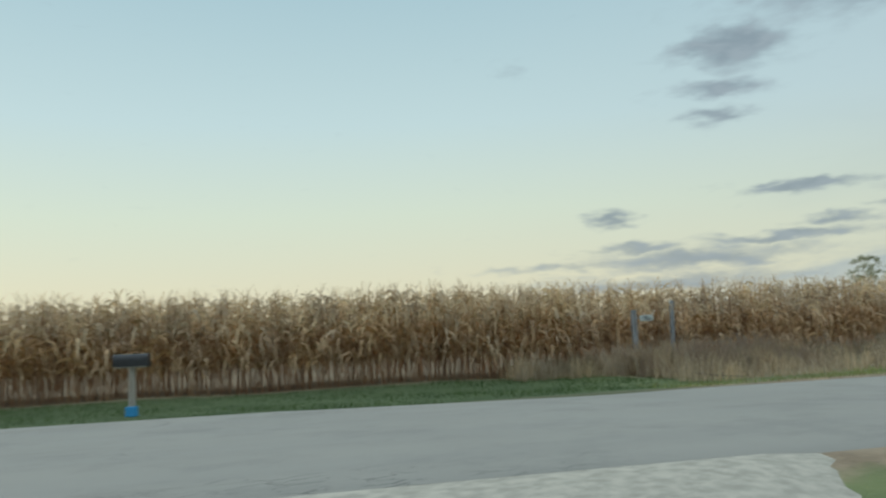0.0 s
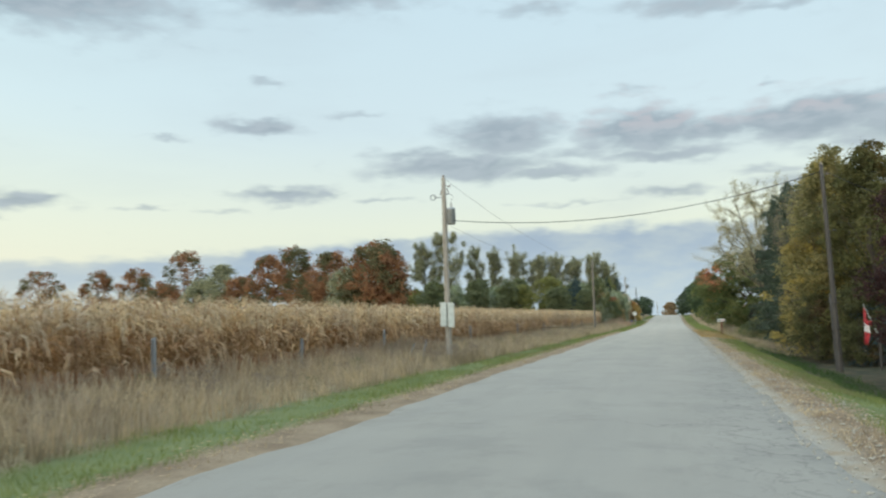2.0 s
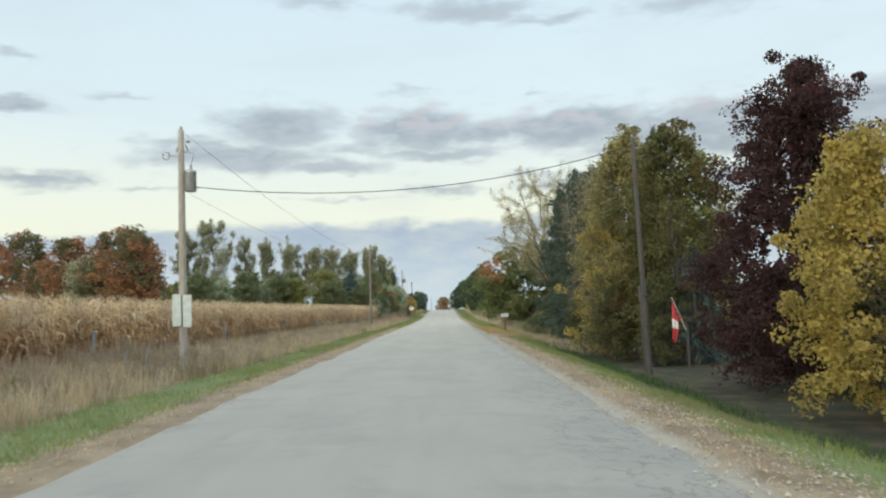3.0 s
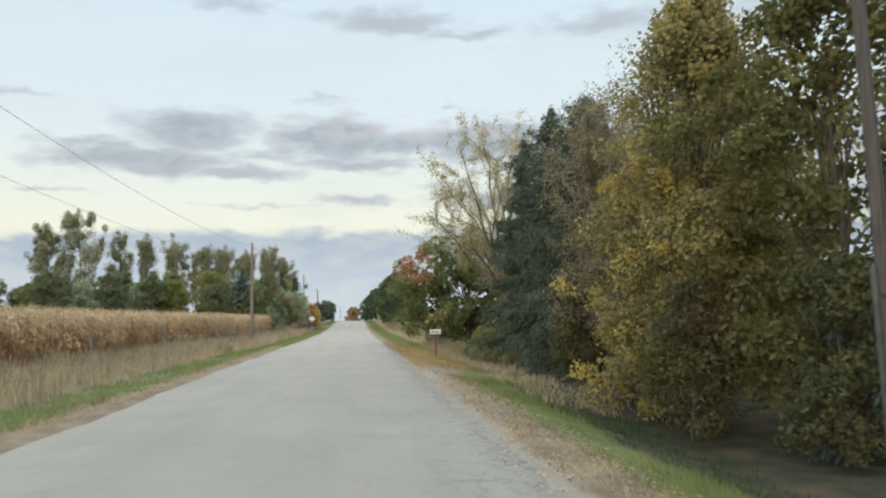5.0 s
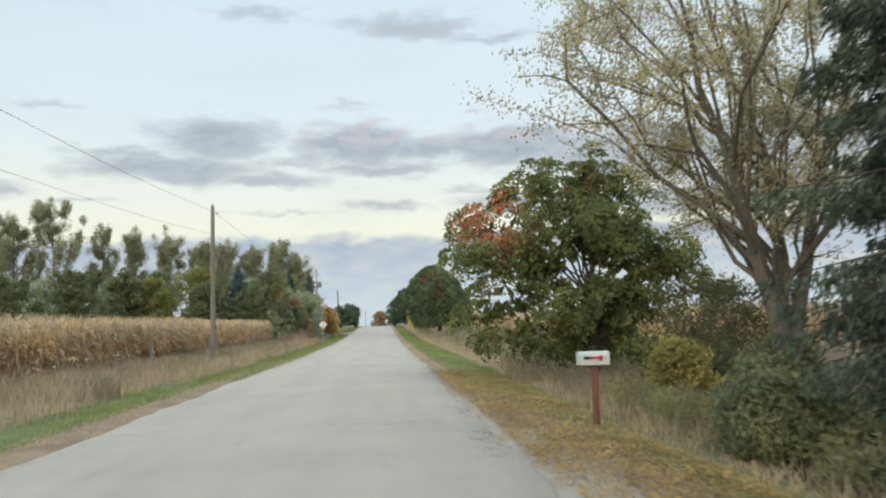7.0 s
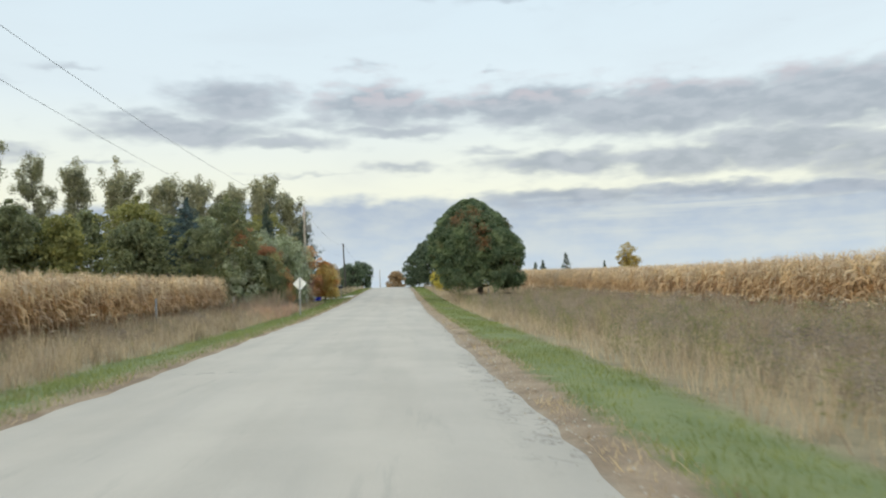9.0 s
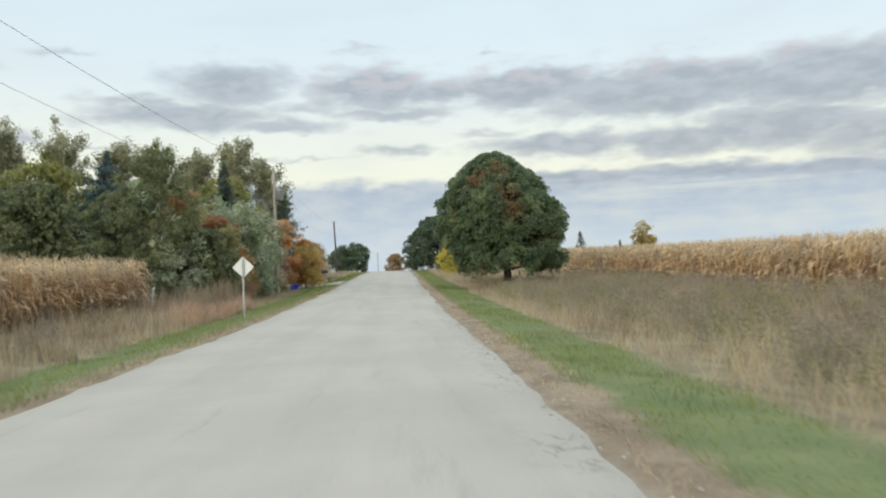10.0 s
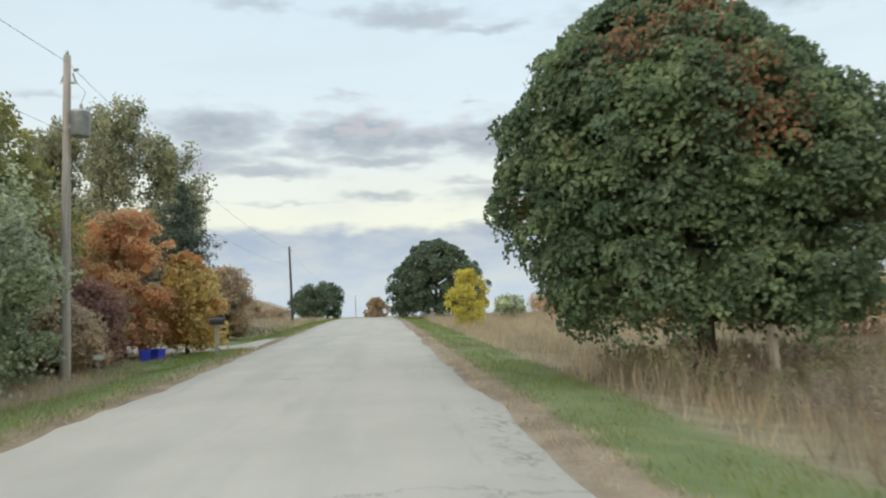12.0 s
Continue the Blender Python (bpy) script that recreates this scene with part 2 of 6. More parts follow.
def verge_material():
    """The ground: dry shoulder, mown grass, rough grass, field soil, litter under the trees with their shade painted
    in.
    """
    m, k, end = material("ground_cover")
    p = place(k)
    s = k.n("ShaderNodeSeparateXYZ")
    k.put(s.inputs[0], p)
    x, y = s.outputs[0], s.outputs[1]
    big, mid, fine = k.noise(p, 0.12, 3), k.noise(p, 1.1, 5), k.noise(p, 14.0, 4, 0.7)
    yy = k.math("ADD", y, k.math("MULTIPLY", k.math("SUBTRACT", mid, 0.5), 1.0))
    gravel = k.mix(fine, (0.27, 0.245, 0.205), (0.54, 0.50, 0.435))
    gravel = k.mix(k.step(mid, 0.42, 0.62), gravel, k.mix(fine, (0.30, 0.24, 0.17), (0.42, 0.34, 0.24)))
    litter_tan = k.mix(k.step(mid, 0.35, 0.65), (0.235, 0.17, 0.11), (0.36, 0.275, 0.185))
    litter_tan = k.mix(k.math("MULTIPLY", k.step(fine, 0.4, 0.7), 0.5), litter_tan, (0.16, 0.125, 0.08))
    green = k.mix(k.step(mid, 0.3, 0.7), (0.15, 0.19, 0.07), (0.23, 0.255, 0.105))
    green = k.mix(k.math("MULTIPLY", fine, 0.5), green, (0.09, 0.12, 0.045))
    dry = k.mix(k.step(mid, 0.3, 0.7), (0.19, 0.16, 0.09), (0.33, 0.275, 0.165))
    soil = k.mix(k.step(fine, 0.3, 0.7), (0.13, 0.09, 0.055), (0.31, 0.235, 0.14))
    # moist leaf litter, darkened further to carry the trees' shade in its colour
    shaded_floor = k.mix(k.step(mid, 0.35, 0.7), (0.035, 0.04, 0.02), (0.10, 0.075, 0.04))
    far = k.mix(k.step(big, 0.4, 0.6), (0.13, 0.13, 0.06), (0.28, 0.22, 0.12))
    # left of the road
    rim_l = k.math("ADD", yy, k.step(x, 75.0, 105.0, 0.0, 0.65))
    c = k.mix(k.step(rim_l, 13.9, 14.6), litter_tan, green)
    c = k.mix(k.step(x, 6.0, 11.0, 0.75, 0.0), c, k.mix(mid, (0.04, 0.07, 0.025), (0.075, 0.11, 0.04)))
    lawn = k.math("ADD", k.step(x, 8.5, 10.5, 20.3, 16.1), k.math("ADD", k.step(x, 90.0, 110.0, 0.0, -0.55), k.step(x, 172.0, 180.0, 0.0, 1.6)))
    c = k.mix(k.step(k.math("SUBTRACT", yy, lawn), -0.3, 0.7), c, dry)
    c = k.mix(k.step(yy, 20.6, 21.6), c, soil)
    # right of the road
    rim = k.math("ADD", yy, k.step(x, 74.0, 88.0, 0.0, -0.85))
    pull_in = k.math("MULTIPLY", k.step(x, 62.0, 67.0), k.step(x, 72.0, 79.0, 1.0, 0.0))
    rim = k.math("ADD", k.math("ADD", rim, k.step(x, 54.0, 64.0, -0.5, 0.0)), k.math("MULTIPLY", pull_in, 0.25))
    r = k.mix(k.step(rim, 5.4, 5.9), litter_tan, gravel)
    r = k.mix(k.step(rim, 4.6, 5.1), green, r)
    r = k.mix(k.step(yy, 3.5, 4.4), dry, r)
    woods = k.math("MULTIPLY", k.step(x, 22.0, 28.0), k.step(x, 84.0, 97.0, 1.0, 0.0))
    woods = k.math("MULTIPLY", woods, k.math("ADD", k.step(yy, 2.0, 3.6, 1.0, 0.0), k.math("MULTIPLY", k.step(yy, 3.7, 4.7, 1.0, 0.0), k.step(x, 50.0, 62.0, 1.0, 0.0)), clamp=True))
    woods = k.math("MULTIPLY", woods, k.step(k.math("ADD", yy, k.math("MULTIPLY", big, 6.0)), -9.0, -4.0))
    r = k.mix(woods, r, shaded_floor)
    field = k.math("MULTIPLY", k.step(x, 96.0, 99.0), k.step(y, -8.2, -7.4, 1.0, 0.0))
    r = k.mix(field, r, soil)
    col = k.mix(k.step(y, 9.0, 11.0), r, c)
    away = k.math("ADD", k.step(y, 60.0, 140.0), k.step(y, -120.0, -50.0, 1.0, 0.0))
    away = k.math("ADD", away, k.step(x, 300.0, 420.0), clamp=True)
    col = k.mix(away, col, far)
    principled(k, end, col, 0.95, 0.0, fine, 0.8, 0.05)
    return m


def road_material():
    """Old pale chip seal: stone grain, wheel paths, patches, cracking along the edges."""
    m, k, end = material("chip_seal")
    p = place(k)
    s = k.n("ShaderNodeSeparateXYZ")
    k.put(s.inputs[0], p)
    mp = k.n("ShaderNodeMapping")
    k.put(mp.inputs[0], p)
    mp.inputs["Scale"].default_value = (0.12, 1.0, 1.0)
    streak = k.noise(mp.outputs[0], 1.1, 4)
    blot = k.noise(p, 0.35, 5, 0.6)
    grain = k.noise(p, 55.0, 3, 0.7)
    col = k.mix(k.step(blot, 0.3, 0.7), (0.47, 0.43, 0.36), (0.55, 0.505, 0.425))
    col = k.mix(k.math("MULTIPLY", k.step(streak, 0.45, 0.7), 0.35), col, (0.36, 0.335, 0.285))
    col = k.mix(k.math("MULTIPLY", grain, 0.55), col, (0.27, 0.25, 0.215))
    # the nearer length is darker and greyer, fading out along the road
    near_grey = k.step(s.outputs[0], 5.0, 110.0, 0.58, 0.0)
    col = k.mix(near_grey, col, (0.225, 0.222, 0.212))
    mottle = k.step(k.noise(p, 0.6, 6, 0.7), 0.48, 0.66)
    col = k.mix(k.math("MULTIPLY", k.math("MULTIPLY", mottle, near_grey), 0.4), col, (0.14, 0.138, 0.13))
    # wheel paths worn smoother and a little darker
    for mid_y in (7.4, 9.0, 10.9, 12.5):
        path = k.step(k.math("ABSOLUTE", k.math("SUBTRACT", s.outputs[1], mid_y)), 0.15, 0.5, 0.1, 0.0)
        col = k.mix(path, col, (0.27, 0.265, 0.25))
    warp = k.math("MULTIPLY", k.noise(p, 1.9, 4, 0.6), 0.9)
    wv = k.n("ShaderNodeVectorMath", op="ADD")
    k.put(wv.inputs[0], p)
    cv = k.n("ShaderNodeCombineXYZ")
    k.put(cv.inputs[0], warp)
    k.put(cv.inputs[1], warp)
    k.put(wv.inputs[1], cv.outputs[0])
    vo = k.n("ShaderNodeTexVoronoi")
    vo.feature = "DISTANCE_TO_EDGE"
    long = k.n("ShaderNodeMapping")
    k.put(long.inputs[0], wv.outputs[0])
    long.inputs["Scale"].default_value = (0.4, 1.0, 1.0)
    k.put(vo.inputs["Vector"], long.outputs[0])
    vo.inputs["Scale"].default_value = 5.0
    crack = k.step(vo.outputs["Distance"], 0.01, 0.07, 1.0, 0.0)
    edge = k.math("ADD", k.step(s.outputs[1], 6.6, 7.3, 1.0, 0.0), k.step(s.outputs[1], 12.6, 13.2))
    where = k.math("MULTIPLY", edge, k.step(k.noise(p, 0.22, 3), 0.42, 0.56))
    near_lane = k.math("MULTIPLY", k.step(s.outputs[0], 14.0, 20.0), k.step(s.outputs[0], 42.0, 56.0, 1.0, 0.0))
    where = k.math("MAXIMUM", where, k.math("MULTIPLY", near_lane, k.math("MULTIPLY", k.step(s.outputs[1], 7.0, 8.3, 1.0, 0.0), 0.8)))
    crack = k.math("MULTIPLY", k.math("MULTIPLY", crack, where), k.step(k.noise(p, 2.3, 3), 0.4, 0.56))
    col = k.mix(k.math("MULTIPLY", crack, 0.6), col, (0.10, 0.095, 0.085))
    # seams that run across, irregular, and dark tar-like patches
    wander = k.math("ADD", s.outputs[0], k.math("MULTIPLY", k.noise(p, 0.7, 5, 0.65), 2.6))
    nearest = k.math("PINGPONG", wander, 5.7)
    seam = k.math("MULTIPLY", k.step(nearest, 0.0, 0.05, 1.0, 0.0), k.step(k.noise(p, 0.28, 2), 0.46, 0.58))
    crack = k.math("MAXIMUM", crack, k.math("MULTIPLY", seam, 0.7))
    col = k.mix(k.math("MULTIPLY", seam, 0.5), col, (0.13, 0.125, 0.115))
    worn = k.math("MULTIPLY", k.step(k.noise(mp.outputs[0], 2.3, 5, 0.65), 0.58, 0.72), 0.28)
    col = k.mix(worn, col, (0.24, 0.228, 0.20))
    h = k.math("SUBTRACT", grain, k.math("MULTIPLY", crack, 1.5))
    principled(k, end, col, 0.88, 0.0, h, 0.5, 0.012)
    return m


M_GROUND, M_ROAD = verge_material(), road_material()
M_GRAVEL = plain("gravel", (0.47, 0.43, 0.36), 0.95, 0, 0.16, 7.0, 0.6)
M_STALK = leaf_material("corn_stalk", [(0.20, 0.105, 0.062), (0.30, 0.175, 0.105), (0.40, 0.275, 0.17)], through=0.1)
M_CORN = leaf_material("dry_corn_leaf", [(0.29, 0.185, 0.11), (0.46, 0.325, 0.20), (0.61, 0.46, 0.31), (0.76, 0.64, 0.49)], through=0.42)
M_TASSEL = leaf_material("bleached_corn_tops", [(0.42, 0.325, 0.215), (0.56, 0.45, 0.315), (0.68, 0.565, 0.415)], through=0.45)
M_CORN_R = leaf_material("dry_corn_leaf_golden", [(0.31, 0.205, 0.12), (0.47, 0.34, 0.215), (0.59, 0.45, 0.30), (0.74, 0.63, 0.48)], through=0.35)
M_DRY = leaf_material("dry_grass", [(0.26, 0.20, 0.14), (0.41, 0.33, 0.235), (0.54, 0.445, 0.335), (0.30, 0.24, 0.165)], (0.26, 0.21, 0.135), 0.57, 0.2)
M_GREEN = leaf_material("green_grass", [(0.15, 0.18, 0.06), (0.22, 0.26, 0.09), (0.29, 0.30, 0.12)], (0.27, 0.23, 0.12), 0.58, 0.3)
M_LAWN = leaf_material("lawn_grass", [(0.038, 0.075, 0.024), (0.066, 0.112, 0.038), (0.10, 0.145, 0.052)])
M_WEED = leaf_material("brown_weeds", [(0.24, 0.185, 0.14), (0.37, 0.29, 0.225), (0.29, 0.26, 0.17)])
M_OLIVE_WEED = leaf_material("olive_weeds", [(0.16, 0.165, 0.085), (0.25, 0.245, 0.13), (0.34, 0.31, 0.18)])
M_PINK = leaf_material("pinkish_dry_stems", [(0.375, 0.237, 0.181), (0.525, 0.362, 0.281), (0.600, 0.450, 0.350)])
M_BARK = wood_material("bark", (0.05, 0.042, 0.034), (0.15, 0.125, 0.1))
M_BARK_PALE = wood_material("pale_bark", (0.10, 0.085, 0.07), (0.25, 0.22, 0.18))
M_BARK_MID = wood_material("olive_brown_bark", (0.06, 0.052, 0.04), (0.17, 0.15, 0.115))
M_POLE = wood_material("weathered_pole_wood", (0.24, 0.21, 0.175), (0.50, 0.45, 0.385), 0.9, (22, 22, 0.5))
M_POLE_MID = wood_material("brown_grey_pole_wood", (0.12, 0.105, 0.09), (0.27, 0.24, 0.205), 0.9, (22, 22, 0.5))
M_POLE_DARK = wood_material("dark_pole_wood", (0.045, 0.04, 0.036), (0.13, 0.118, 0.108), 0.9, (22, 22, 0.5))
M_POST = wood_material("grey_fence_wood", (0.17, 0.17, 0.17), (0.38, 0.39, 0.40), 0.9)
M_STEEL = plain("galvanised_steel", (0.42, 0.44, 0.45), 0.45, 0.6, 0.12)
M_DULL_IRON = plain("dull_iron", (0.075, 0.072, 0.068), 0.8, 0.0, 0.2)
M_ALU = plain("sign_aluminium", (0.76, 0.77, 0.74), 0.5, 0.1, 0.06, 3)
M_WHITE = plain("white_paint", (0.54, 0.58, 0.55), 0.5, 0, 0.08)
M_BLACK = plain("black_paint", (0.025, 0.025, 0.028), 0.4, 0, 0.2)
M_BLUE = plain("blue_plastic", (0.05, 0.07, 0.62), 0.45, 0, 0.1)
M_SKYBLUE = plain("light_blue_paint", (0.05, 0.30, 0.62), 0.5, 0, 0.1)
M_RED = plain("red_paint", (0.55, 0.03, 0.03), 0.55, 0, 0.12)
M_FLAG_RED = plain("red_cloth", (0.55, 0.06, 0.07), 0.8, 0, 0.12)
M_FLAG_WHITE = plain("white_cloth", (0.75, 0.72, 0.70), 0.8, 0, 0.08)
M_WIRE = plain("wire_sheath", (0.04, 0.04, 0.042), 0.6, 0, 0.1)
M_CERAMIC = plain("insulator_glaze", (0.30, 0.27, 0.25), 0.25, 0, 0.1)
M_ROOF = plain("grey_shingle", (0.23, 0.23, 0.235), 0.9, 0, 0.25, 4, 0.6)
M_ROOF_TAN = plain("tan_shingle", (0.38, 0.34, 0.27), 0.9, 0, 0.2, 4, 0.6)
M_SIDING = plain("red_siding", (0.32, 0.06, 0.05), 0.75, 0, 0.15, 3, 0.3)
M_SIDING_PALE = plain("pale_siding", (0.55, 0.52, 0.46), 0.75, 0, 0.1, 3, 0.3)
M_PANE = plain("window_glass", (0.03, 0.035, 0.04), 0.12, 0, 0.05)
M_YELLOW = plain("yellow_plastic", (0.62, 0.38, 0.03), 0.5, 0, 0.1)

# ---------------------------------------------------------------- mesh helpers


def smooth(a, b, v):
    u = np.clip((np.asarray(v, float) - a) / (b - a), 0, 1)
    return u * u * (3 - 2 * u)


def rise(x):
    """Height of the road along its length: level, then a crest, then down."""
    return 1.45 * smooth(135, 252, x) - 2.2 * smooth(256, 400, x)


def ground_z(x, y):
    x, y = np.asarray(x, float), np.asarray(y, float)
    z = rise(x)
    z = z - (0.12 + 0.10 * smooth(20, 60, x)) * smooth(13.5, 15.5, y) * (1 - smooth(18, 21, y))
    drop = 0.62 - 0.30 * smooth(85, 110, x) + 0.5 * smooth(22, 32, x) * (1 - smooth(54, 66, x))
    z = z - drop * smooth(6.0, 1.2, y) + 0.25 * smooth(0.0, -9.0, y)
    near = smooth(400, 200, np.abs(x)) * smooth(300, 100, np.abs(y))
    z = z + near * 0.035 * (np.sin(x * 0.9 + 1.3 * np.sin(y * 0.7)) * np.sin(y * 1.1 + 0.4)) * (1 - smooth(5.0, 6.0, y) * (1 - smooth(13.6, 14.6, y)))
    return z


def fast_mesh(name, verts, faces, mats, slots=None, shade=False):
    """A mesh from arrays: verts (n, 3), faces (m, 3 or 4)."""
    verts, faces = np.asarray(verts, np.float32), np.asarray(faces, np.int32)
    me = bpy.data.meshes.new(name)
    me.vertices.add(len(verts))
    me.vertices.foreach_set("co", verts.ravel())
    me.loops.add(faces.size)
    me.loops.foreach_set("vertex_index", faces.ravel())
    me.polygons.add(len(faces))
    me.polygons.foreach_set("loop_start", np.arange(0, faces.size, faces.shape[1], dtype=np.int32))
    if slots is not None:
        me.polygons.foreach_set("material_index", np.asarray(slots, np.int32))
    me.polygons.foreach_set("use_smooth", np.full(len(faces), shade))
    for m in mats:
        me.materials.append(m)
    me.update(calc_edges=True)
    return me


def part(name, bm, mat, parent, label=""):
    """Links a bmesh, or a ready mesh, as one mesh object under a thing or a part."""
    if isinstance(bm, bmesh.types.BMesh):
        me = bpy.data.meshes.new(name)
        bm.to_mesh(me)
        bm.free()
        me.materials.append(mat)
    else:
        me = bm
    ob = new(name, me)
    ob.parent = parent
    if label:
        ob["label"] = label
    return ob


def thing(name, x, y, z=None, turn=0.0, label="", category="", group="", kind=""):
    ob = new(name)
    ob.empty_display_size = 0.3
    ob.matrix_world = pose(x, y, float(ground_z(x, y)) if z is None else z, 0, 0, turn)
    return tagged(ob, label, category, group, kind)


def box(sx, sy, sz, at=(0, 0, 0), bevel=0.0, turn=(0, 0, 0), bm=None):
    """A box with its base centre at 'at'."""
    bm = bm or bmesh.new()
    got = bmesh.ops.create_cube(bm, size=1.0)["verts"]
    bmesh.ops.scale(bm, vec=(sx, sy, sz), verts=got)
    if bevel:
        edges = list({e for v in got for e in v.link_edges})
        made = bmesh.ops.bevel(bm, geom=edges, offset=bevel, segments=2, affect="EDGES", profile=0.5)
        got = list({v for f in made["faces"] for v in f.verts} | {v for v in got if v.is_valid})
    bmesh.ops.transform(bm, matrix=Matrix.Translation(at) @ Euler([radians(a) for a in turn]).to_matrix().to_4x4() @ Matrix.Translation((0, 0, sz / 2)), verts=got)
    return bm


def tube_arrays(paths, sides=6):
    """Tapered tubes along polylines: each path is a list of (point, radius). Returns verts, quads."""
    vs, fs, base = [], [], 0
    ang = np.arange(sides) * 2 * np.pi / sides
    for path in paths:
        pts = np.array([p for p, _ in path], float)
        rad = np.array([r for _, r in path], float)
        tang = np.gradient(pts, axis=0)
        tang /= np.linalg.norm(tang, axis=1, keepdims=True) + 1e-9
        ref = np.where(np.abs(tang[:, 2:3]) < 0.9, [[0, 0, 1.0]], [[1.0, 0, 0]])
        u = np.cross(tang, ref)
        u /= np.linalg.norm(u, axis=1, keepdims=True) + 1e-9
        w = np.cross(tang, u)
        ring = pts[:, None] + rad[:, None, None] * (np.cos(ang)[None, :, None] * u[:, None] + np.sin(ang)[None, :, None] * w[:, None])
        n = len(pts)
        vs.append(ring.reshape(-1, 3))
        i, j = np.meshgrid(np.arange(n - 1), np.arange(sides), indexing="ij")
        a, b = base + i * sides + j, base + i * sides + (j + 1) % sides
        fs.append(np.stack([a, b, b + sides, a + sides], -1).reshape(-1, 4))
        cap = base + (n - 1) * sides
        for q in range(1, sides - 2, 2):
            fs.append(np.array([[cap, cap + q, cap + q + 1, cap + min(q + 2, sides - 1)]]))
        base += n * sides
    return np.concatenate(vs), np.concatenate(fs)


def tube_mesh(name, paths, mat, sides=6):
    v, f = tube_arrays(paths, sides)
    return fast_mesh(name, v, f, [mat], shade=True)


def lathe(profile, sides=14):
    """Turned shape from (radius, height) pairs, as a closed bmesh."""
    bm = bmesh.new()
    rings = [[bm.verts.new((r * math.cos(a), r * math.sin(a), z)) for a in np.arange(sides) * 2 * math.pi / sides] for r, z in profile]
    for lo, hi in zip(rings, rings[1:]):
        for j in range(sides):
            bm.faces.new((lo[j], lo[(j + 1) % sides], hi[(j + 1) % sides], hi[j])).smooth = True
    bm.faces.new(rings[0][::-1])
    bm.faces.new(rings[-1])
    return bm


def moved(bm, m):
    bmesh.ops.transform(bm, matrix=m, verts=bm.verts)
    return bm


def unit(v):
    return v / (np.linalg.norm(v, axis=-1, keepdims=True) + 1e-9)


def leaf_cards(centres, length, width, r, out=None, droop=0.0, scatter=0.8):
    """One folded kite for each leaf, lying roughly on the outside of its clump."""
    n = len(centres)
    if out is None:
        nrm = unit(r.normal(size=(n, 3)))
    else:
        nrm = unit(out + scatter * r.normal(size=(n, 3)))
    d = unit(np.cross(nrm, r.normal(size=(n, 3))))
    d[:, 2] -= droop
    d = unit(d)
    side = unit(np.cross(d, nrm))
    ln = (length * r.uniform(0.65, 1.25, n))[:, None]
    wd = (width * r.uniform(0.7, 1.2, n))[:, None]
    base, tip = centres - d * ln * 0.5, centres + d * ln * 0.5
    mid = centres + nrm * wd * 0.22
    v = np.stack([base, mid + side * wd * 0.5, tip, mid - side * wd * 0.5], 1).reshape(-1, 3)
    return v, np.arange(4 * n).reshape(-1, 4)


# ---------------------------------------------------------------- trees
def limbs(r, height, trunk_r, targets, fork, lean=(0, 0), twigs=0, twig_len=1.0, wobble=0.12, curve=0.16):
    """A tapered trunk, limbs that leave it and reach for the targets, and twigs on them."""
    top = np.array([lean[0], lean[1], height * 0.86])
    ts = np.linspace(0, 1, 9)
    trunk = [np.array([top[0] * t**1.4, top[1] * t**1.4, top[2] * t - 0.25 * (t == 0)]) + np.r_[r.normal(0, wobble * 0.35, 2) * (t > 0.1), 0] for t in ts]
    paths = [[(p, trunk_r * (1.35 if t == 0 else 1.0) * (1 - 0.88 * t)) for p, t in zip(trunk, ts)]]
    for goal in targets:
        goal = np.asarray(goal, float)
        t0 = np.clip(goal[2] / height * r.uniform(0.45, 0.7), fork, 0.8)
        i = t0 * (len(ts) - 1)
        a = trunk[int(i)] * (1 - i % 1) + trunk[min(int(i) + 1, len(ts) - 1)] * (i % 1)
        rad = trunk_r * (1 - 0.88 * t0) * r.uniform(0.3, 0.5)
        bend = np.r_[r.normal(0, 0.5, 2), r.uniform(0.1, 0.9)]
        line = []
        for s in np.linspace(0, 1, 7):
            p = a * (1 - s) + goal * s + bend * math.sin(math.pi * s) * np.linalg.norm(goal - a) * curve
            line.append((p + r.normal(0, wobble * 0.5, 3) * (0 < s < 1), max(rad * (1 - 0.9 * s), 0.008)))
        paths.append(line)
        for _ in range(twigs):
            s = r.integers(2, 7)
            p0, r0 = line[s]
            way = unit(unit(goal - a) * 0.8 + r.normal(0, 0.75, 3))
            l = twig_len * r.uniform(0.5, 1.2)
            p1 = p0 + way * l * 0.5 + r.normal(0, 0.08, 3)
            paths.append([(p0, min(r0 * 0.6, 0.03)), (p1, min(r0 * 0.4, 0.018)), (p1 + unit(way + r.normal(0, 0.5, 3)) * l * 0.5, 0.005)])
    return paths


